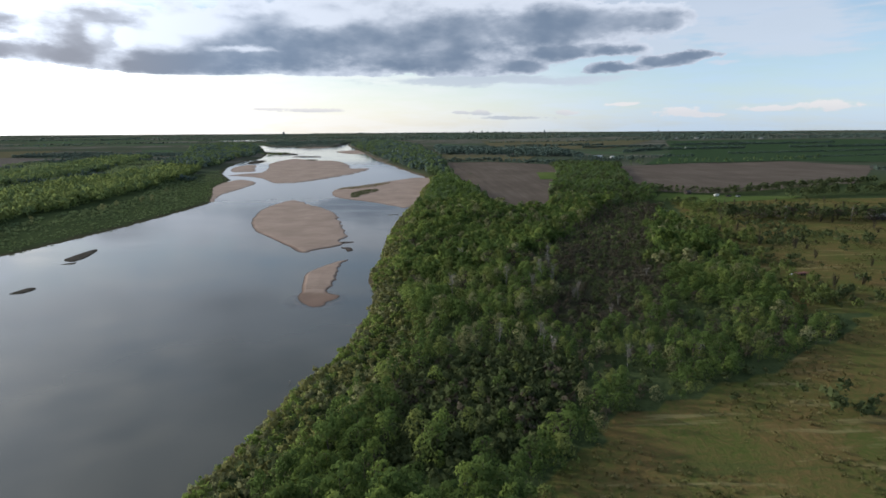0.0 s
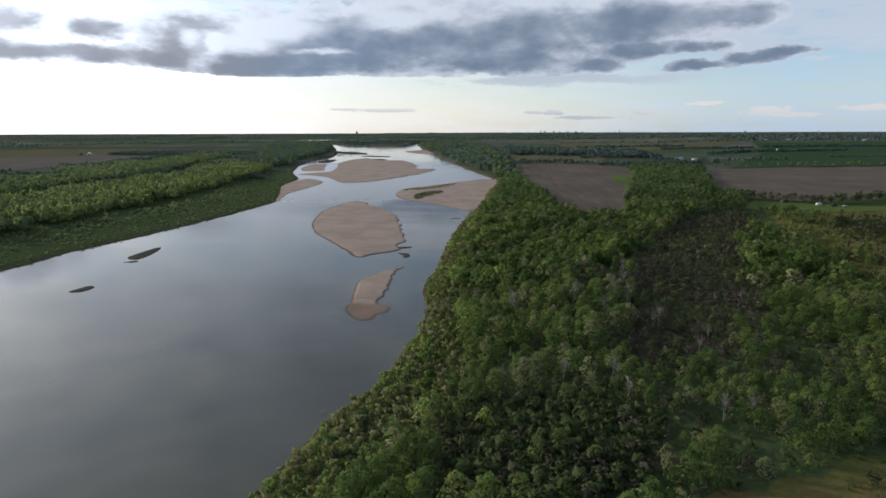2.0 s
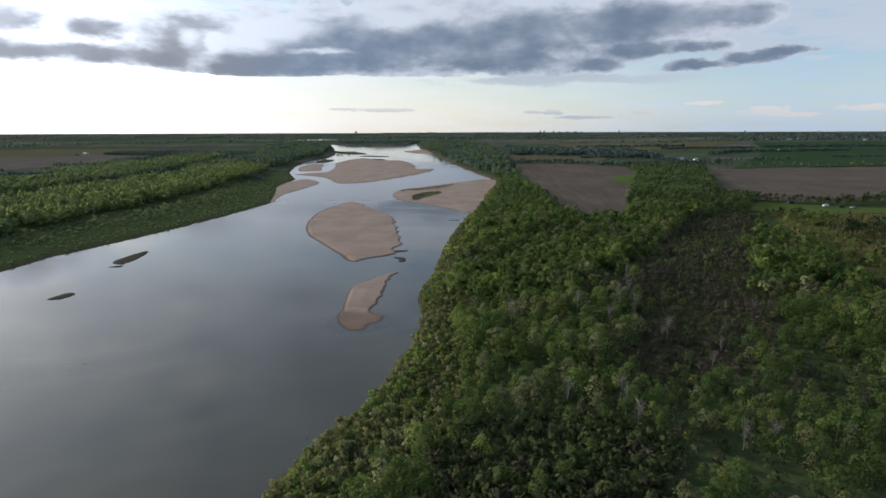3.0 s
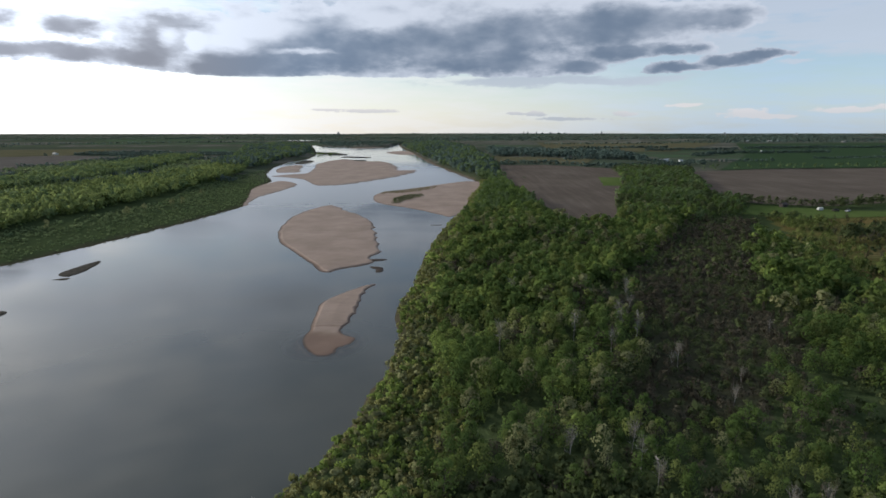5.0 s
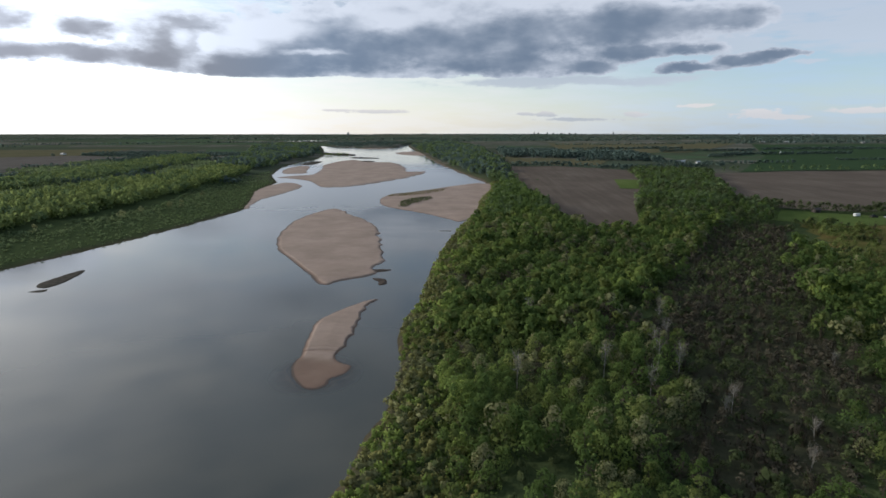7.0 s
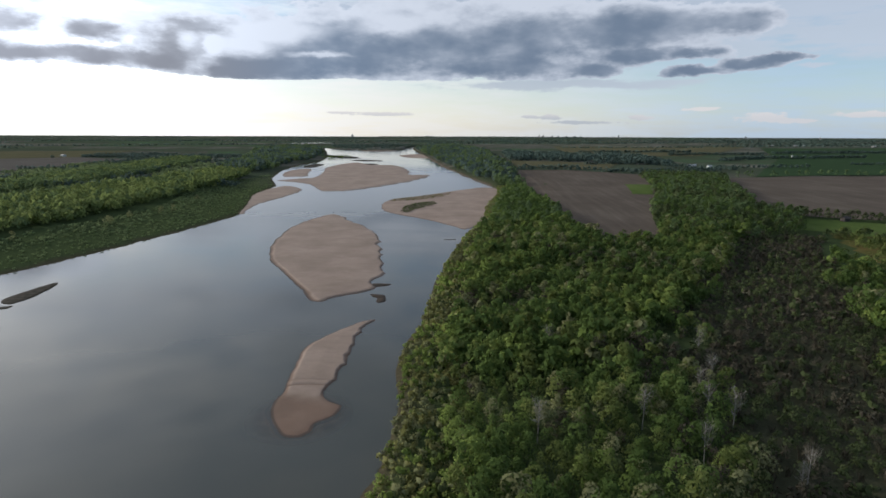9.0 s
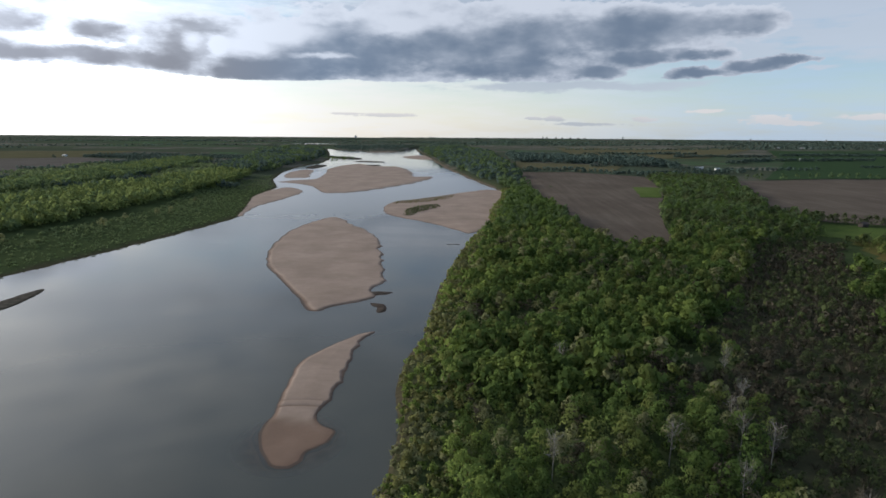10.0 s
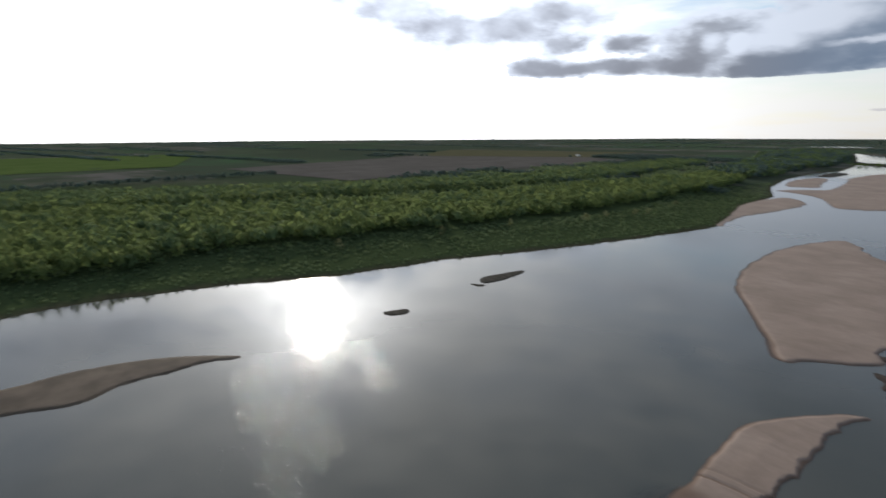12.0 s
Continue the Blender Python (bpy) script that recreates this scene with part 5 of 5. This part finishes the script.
# far woods: lines and clumps of trees out to the horizon
local = np.random.default_rng(90)
SPECK = [crown_leaves(local, 8.0, 12.0, 0.3, 9, 6.5, 5, 0.0), crown_leaves(local, 7.0, 13.0, 0.2, 9, 6.5, 5, 0.0)]
c, s_ = math.cos(radians(12)), math.sin(radians(12))
far = []
for k in range(105):
    r, a = 720 + 3900 * local.random() ** 1.1, radians(local.uniform(-100, 62))
    cx, cy = r * math.sin(a), 60 + r * math.cos(a)
    along = local.random() < 0.8
    length = local.uniform(120, 480) * (1 + r / 2200)
    ux, uy = (c, s_) if along else (-s_, c)
    step = 10 if r > 1800 else 3.2
    far.append(line_of(local, cx - ux * length / 2, cy - uy * length / 2, cx + ux * length / 2, cy + uy * length / 2, step, local.choice([5, 8, 12]), (0.55, 0.85)))
far = np.concatenate(far)
d, is_right = shore(far[:, 0], far[:, 1])
dist = np.hypot(far[:, 0], far[:, 1])
clear = (d > 30) & (dist < 4850) & (dist > 640) & ~inside(far[:, 0], far[:, 1], FIELD_A) & ~inside(far[:, 0], far[:, 1], FIELD_B)
clear &= ~((far[:, 0] > 320) & (far[:, 0] < 1500) & (far[:, 1] > 760) & (far[:, 1] < 1450))
far, dist = far[clear], dist[clear]
open_land = inside(far[:, 0], far[:, 1], FALLOW) | inside(far[:, 0], far[:, 1], STRAW)
far, dist = far[~open_land], dist[~open_land]
plant_stuff("far_woods", far[dist < 1500], DISTANT, M_FAR_HAZE, "distant hedgerows and shelter belts on the plain", "trees", 91)
plant_stuff("far_woods", far[dist >= 1500], SPECK, M_FAR_HAZE, "distant woods toward the horizon", "trees", 92)
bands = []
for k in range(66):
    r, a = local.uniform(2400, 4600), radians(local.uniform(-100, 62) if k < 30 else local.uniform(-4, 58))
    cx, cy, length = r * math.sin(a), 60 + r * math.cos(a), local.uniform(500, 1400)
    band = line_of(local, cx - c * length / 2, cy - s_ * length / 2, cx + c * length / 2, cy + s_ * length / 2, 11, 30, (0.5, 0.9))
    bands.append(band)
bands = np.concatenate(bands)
plant_stuff("far_woods", bands[np.hypot(bands[:, 0], bands[:, 1]) < 4800], SPECK, M_FAR_HAZE, "long distant shelter belts across the plain", "trees", 94)
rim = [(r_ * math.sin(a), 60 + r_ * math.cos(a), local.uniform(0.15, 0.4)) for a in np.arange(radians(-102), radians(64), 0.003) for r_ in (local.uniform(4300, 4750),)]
plant_stuff("far_woods", np.array(rim), SPECK, M_FAR_HAZE, "dark line of trees at the horizon", "trees", 93)

# dead and leafless trees with bleached limbs
for tx, ty, h in [(31, 134, 7.0), (32, 124, 6.0), (48, 118, 6.0), (54, 120, 5.0), (65, 118, 5.5), (56, 151, 5.0), (20, 131, 7.5), (31, 129, 7.0), (45, 193, 8.0), (50, 167, 5.0),
                  (50, 201, 8.0), (47, 183, 8.5), (44, 187, 8.0), (38, 173, 8.5), (31, 183, 9.0), (12, 181, 9.5), (18, 216, 9.0), (52, 169, 7.0), (54, 217, 8.5), (62, 160, 5.0), (84, 190, 5.0)]:
    tree = thing("dead_tree", pose(tx, ty, float(land(np.array(tx), np.array(ty))), 0, 0, rng.uniform(0, 360)), "leafless tree with bleached grey limbs and twigs", "tree", "leafless trees in the wood")
    trunk = new("trunk", trunk_mesh(rng, h, h * 0.5, 9, "trunk", M_DEAD, 0.95, 0.012))
    trunk.parent = tree
    v, f = twig_cards(rng, h * 0.62, h * 0.42, 64, 0.02)
    twigs = new("twig_crown", quads("twig_crown", v + np.array([0, 0, h * 0.4]), f, M_TWIG))
    twigs.parent = tree


# ---- things by the river ----
bm = bmesh.new()
tube(bm, (0, 0, -0.4), (0.15, 0.1, 0.9), 0.09, 0.05, 8)
tube(bm, (0.1, 0.07, 0.5), (0.6, 0.1, 0.85), 0.05, 0.02, 6)
tube(bm, (0.1, 0.05, 0.35), (-0.3, -0.2, 0.75), 0.04, 0.015, 6)
stump = part("driftwood_branch", bm, M_DEAD, None, "white bleached driftwood branch stuck in the shallows")
tagged(stump, category="driftwood").matrix_basis = pose(-32.2, 128.4, 0)
bm = bmesh.new()
tube(bm, (-3.4, 0, -0.05), (3.4, 0.5, 0.12), 0.28, 0.16, 9)
tube(bm, (1.4, 0.3, 0.1), (2.6, 1.2, 0.35), 0.10, 0.04, 6)
log = part("driftwood_log", bm, M_DEAD, None, "pale driftwood log lying in the river")
tagged(log, category="driftwood").matrix_basis = pose(-14, 388, 0)


def at_ground(x, y, turn=0.0, lift=0.0):
    return pose(x, y, float(land(np.array(float(x)), np.array(float(y)))) + lift, 0, 0, turn)


def motorhome(x, y, turn):
    van = thing("motorhome", at_ground(x, y, turn, 0.3), "white motorhome parked on the green yard by the hedge", "vehicle")
    part("body", box(bmesh.new(), 5.4, 2.3, 2.3, (-0.6, 0, 1.75), 0.12), M_WHITE, van)
    part("cab", box(bmesh.new(), 1.5, 2.1, 1.3, (2.7, 0, 1.15), 0.2), M_WHITE, van)
    part("overcab", box(bmesh.new(), 1.2, 2.2, 0.8, (2.4, 0, 2.4), 0.15), M_WHITE, van)
    part("windscreen", box(bmesh.new(), 0.1, 1.8, 0.6, (3.2, 0, 1.75), 0.03), M_GLASS, van, "dark windscreen")
    for side in (-1, 1):
        for wx in (-2.2, -0.4):
            part("window", box(bmesh.new(), 0.9, 0.05, 0.55, (wx, side * 1.155, 2.1), 0.02), M_GLASS, van, "dark side window")
        for wx in (-1.9, 2.4):
            wheel = part("wheel", tube(bmesh.new(), (wx, side * 0.85, 0.38), (wx, side * 1.1, 0.38), 0.38, 0.38, 16), M_RUBBER, van)
            part("rim", tube(bmesh.new(), (wx, side * 1.09, 0.38), (wx, side * 1.12, 0.38), 0.2, 0.2, 12), M_GREY, wheel)
    van.scale = (0.66, 0.66, 0.66)
    return van


def car(x, y, turn, paint, label):
    ob = thing("car", at_ground(x, y, turn, 0.3), label, "car")
    part("body", box(bmesh.new(), 4.3, 1.8, 0.75, (0, 0, 0.7), 0.15), paint, ob)
    part("cabin", box(bmesh.new(), 2.3, 1.6, 0.6, (-0.2, 0, 1.3), 0.2), M_GLASS, ob, "dark glazed cabin")
    for side in (-1, 1):
        for wx in (-1.35, 1.35):
            part("wheel", tube(bmesh.new(), (wx, side * 0.75, 0.33), (wx, side * 0.95, 0.33), 0.33, 0.33, 14), M_RUBBER, ob)
    return ob


def gabled(name, x, y, turn, lx, ly, wall, rise, m_wall, m_roof, label, doors=1, panes=2):
    """A house or barn with pitched roof, doors and windows."""
    ob = thing(name, at_ground(x, y, turn), label, "building")
    bm = bmesh.new()
    box(bm, lx, ly, wall + 0.6, (0, 0, (wall + 0.6) / 2 - 0.6))
    part("wall", bm, m_wall, ob)
    bm = bmesh.new()
    e, t = 0.4, 0.18
    pts = [(-ly / 2 - e, wall - 0.15), (0, wall + rise), (ly / 2 + e, wall - 0.15), (ly / 2 + e, wall - 0.15 + t), (0, wall + rise + t), (-ly / 2 - e, wall - 0.15 + t)]
    a = [bm.verts.new((-lx / 2 - e, p, q)) for p, q in pts]
    b = [bm.verts.new((lx / 2 + e, p, q)) for p, q in pts]
    for k in range(6):
        bm.faces.new((a[k], a[(k + 1) % 6], b[(k + 1) % 6], b[k]))
    for r in (a, b):
        bm.faces.new((r[0], r[1], r[4], r[5]))
        bm.faces.new((r[1], r[2], r[3], r[4]))
    part("roof", bm, m_roof, ob)
    for sx in (-1, 1):
        bm = bmesh.new()
        bm.faces.new([bm.verts.new((sx * lx / 2 * 0.999, p, q)) for p, q in ((-ly / 2, wall - 0.05), (ly / 2, wall - 0.05), (0, wall + rise))])
        bmesh.ops.solidify(bm, geom=bm.faces[:], thickness=0.1)
        part("gable", bm, m_wall, ob)
    for k in range(doors):
        part("door", box(bmesh.new(), min(3.0, lx * 0.16), 0.12, min(2.6, wall * 0.8), ((k - (doors - 1) / 2) * lx * 0.3, -ly / 2 - 0.03, min(2.6, wall * 0.8) / 2)), M_DARK, ob, "dark door")
    for k in range(panes):
        part("window", box(bmesh.new(), 1.2, 0.1, 1.0, ((k + 0.5 - panes / 2) * lx / max(1, panes) + lx * 0.12, -ly / 2 - 0.03, wall * 0.6)), M_GLASS, ob, "dark window")
    return ob


motorhome(238, 414, 20)
car(246, 411, 10, M_DARK, "dark car parked near the motorhome")
car(253, 410, 35, M_GREY, "grey car parked by the hedge")
gabled("shed", 273, 304, -10, 10, 6, 2.4, 1.4, M_DARK, M_GREY, "low shed with a pale metal roof by the hedge", 1, 1)
gabled("shed", 222, 428, 15, 4, 3, 2.0, 1.0, M_DARK, M_DARK, "small dark shed beside the hedge", 1, 0)
gabled("barn", 326, 945, 15, 13, 5, 2.4, 1.2, M_WHITE, M_GREY, "long white farm barn", 2, 3)
gabled("barn", 345, 925, 15, 6, 4, 2.2, 1.2, M_WHITE, M_GREY, "short white barn with grey roof", 1, 2)
gabled("farmhouse", 338, 1223, 30, 10, 7, 2.8, 2.0, M_WHITE, M_CONCRETE, "white farmhouse among trees", 1, 3)
gabled("farmhouse", -850, 1174, -25, 10, 7, 3.0, 2.0, M_WHITE, M_CONCRETE, "white house alone on the far plain", 1, 3)
for bx, by, turn in [(1150, 2160, 10), (1190, 2180, 40), (1060, 2150, 0), (1380, 2100, 20)]:
    gabled("farm_building", bx, by, turn, 15, 7, 3, 1.8, M_CONCRETE, M_CONCRETE, "distant pale farm building", 2, 3)


def grain_bin(x, y, r, h, label):
    ob = thing("grain_bin", at_ground(x, y), label, "silo")
    bm = bmesh.new()
    tube(bm, (0, 0, -0.3), (0, 0, h), r, r, 24)
    part("drum", bm, M_WHITE, ob)
    part("cone_roof", tube(bmesh.new(), (0, 0, h), (0, 0, h + r * 0.7), r * 1.05, 0.3, 24), M_GREY, ob)


grain_bin(624, 1220, 1.5, 6, "tall white grain bin at field edge")
grain_bin(338, 960, 1.4, 3, "short white grain bin beside the barn")


def utility_pole(x, y, h):
    ob = thing("utility_pole", at_ground(x, y, 15), "grey wooden utility pole beside the hedge", "pole", "utility poles")
    part("pole", tube(bmesh.new(), (0, 0, -0.5), (0, 0, h), 0.16, 0.11, 8), M_DEAD, ob)
    part("crossarm", box(bmesh.new(), 2.4, 0.12, 0.14, (0, 0.14, h - 0.6)), M_DEAD, ob)


for px_, py_ in [(252, 298), (217, 305), (291, 291)]:
    utility_pole(px_, py_, 8.5)
tank = thing("water_tank", at_ground(139, 190, 30), "white livestock water tank in the meadow", "tank")
part("drum", tube(bmesh.new(), (-0.5, 0, 0.5), (0.5, 0, 0.5), 0.36, 0.36, 18), M_WHITE, tank)
for sx in (-0.3, 0.3):
    part("leg", box(bmesh.new(), 0.12, 0.6, 0.4, (sx, 0, 0.05)), M_DARK, tank)
trailer = thing("flat_trailer", at_ground(143.5, 191, 12), "rusty red flat trailer in the meadow", "trailer")
part("deck", box(bmesh.new(), 5.2, 2.0, 0.22, (0, 0, 0.75), 0.03), M_RED, trailer)
for sx in (-0.7, 0.7):
    for sy in (-0.95, 0.95):
        part("wheel", tube(bmesh.new(), (sx, sy - 0.1, 0.35), (sx, sy + 0.1, 0.35), 0.35, 0.35, 14), M_RUBBER, trailer)


def tower_block(azimuth, r, w, dp, h, mat, name, label):
    a = radians(azimuth)
    x, y = r * math.sin(a), 60 + r * math.cos(a)
    ob = thing(name, at_ground(x, y, -azimuth), label, "building")
    part("wall", box(bmesh.new(), w, dp, h + 1, (0, 0, h / 2 - 0.5), 0.4), mat, ob)
    if name == "grain_elevator":
        part("headhouse", box(bmesh.new(), w * 0.45, dp * 0.7, h * 0.45, (0, 0, h * 1.22), 0.3), mat, ob)
    else:
        part("roof", box(bmesh.new(), w * 0.5, dp * 0.5, 3, (0, 0, h + 1.4), 0.2), mat, ob)
        for k in range(int(h // 8)):
            part("window_band", box(bmesh.new(), w * 0.9, 0.4, 3.0, (0, -dp / 2 - 0.1, 5 + k * 8)), M_GLASS, ob, "dark window band")


for azimuth, w, h in [(-12.7, 18, 15), (-46.9, 14, 18), (25.0, 14, 12), (30.6, 14, 12), (14.0, 10, 16)]:
    tower_block(azimuth, 4600, w, 16, h, M_CONCRETE, "grain_elevator", "pale grain elevator on the horizon")
for azimuth, w, h in [(6.3, 10, 15), (6.7, 14, 12), (7.6, 12, 14), (8.2, 18, 9), (9.0, 22, 8), (9.8, 24, 9), (10.4, 18, 8)]:
    tower_block(azimuth, 4650, w, 14, h, M_CONCRETE, "apartment_block", "distant pale apartment block on the skyline")

# lake glimpsed beyond the river
lake = smooth_ring([(-790, 2360), (-650, 2340), (-600, 2420), (-700, 2470)], 40)
bm = bmesh.new()
bm.faces.new([bm.verts.new((px_, py_, float(land(np.array(px_), np.array(py_))) + 0.9)) for px_, py_ in lake])
tagged(part("lake", bm, M_WATER), "bright far lake on the plain", "lake", kind="structure")

# wood, willow scrub and meadow below the start of the flight
south = np.random.default_rng(120)
x, y = scatter(south, -125, 20, -44, 62, 3.3)
_, _, d = zones(x, y)
wooded = (x > np.interp(y, RIGHT_Y, RIGHT_X)) & (d > 12 + 2.5 * wobble(x, y, 10, 5)) & (x < 5 + np.maximum(0, y - 40) * 0.5 + wobble(x, y, 14, 3) * 8 + np.minimum(0, y) * 0.3)
spots = thinned(south, x, y, wooded & (wobble(x, y, 15, 9) > -0.8), (0.6, 1.05))
kinds = south.random(len(spots)) + wobble(spots[:, 0], spots[:, 1], 14, 4) * 0.25
for number, (mat, lo, hi) in enumerate([(M_LIME, -9, 0.2), (M_LEAF, 0.2, 0.68), (M_WILLOW, 0.68, 9)]):
    plant_stuff("woodland", spots[(kinds >= lo) & (kinds < hi)], NEAR if number == 2 else MIDDLE, mat, "mixed green riverside wood going on downstream", "trees", 121 + number)
x, y = scatter(south, -110, 5, -44, 62, 2.0)
_, _, d = zones(x, y)
edge = (x > np.interp(y, RIGHT_Y, RIGHT_X)) & (d > 0.3) & (d < 14 + wobble(x, y, 15, 2) * 2)
plant_stuff("shrubbery", thinned(south, x, y, edge, (0.7, 1.25)), SHRUB, M_WILLOW, "grey-green willow shrubs crowding the river's edge", "shrubs", 126)
x, y = scatter(south, 0, 120, -44, 62, 2.2)
meadow, _, d = zones(x, y)
thick = meadow & (x > 12) & (wobble(x, y, 9, 2) + wobble(x, y, 4, 7) * 0.5 + south.uniform(-0.5, 0.5, len(x)) > 0.3)
plant_stuff("grass", thinned(south, x, y, thick, (0.35, 0.8)), TUFT, M_GRASS, "dry olive-brown meadow grass", "grass", 127)
x, y = scatter(south, 10, 120, -44, 62, 5.0)
meadow, _, d = zones(x, y)
clumps = meadow & (wobble(x, y, 22, 6) + wobble(x, y, 9, 3) * 0.6 > 0.55)
plant_stuff("shrubbery", thinned(south, x, y, clumps, (0.7, 1.6)), SHRUB, M_WILLOW, "green bushes dotting the meadow", "shrubs", 128)
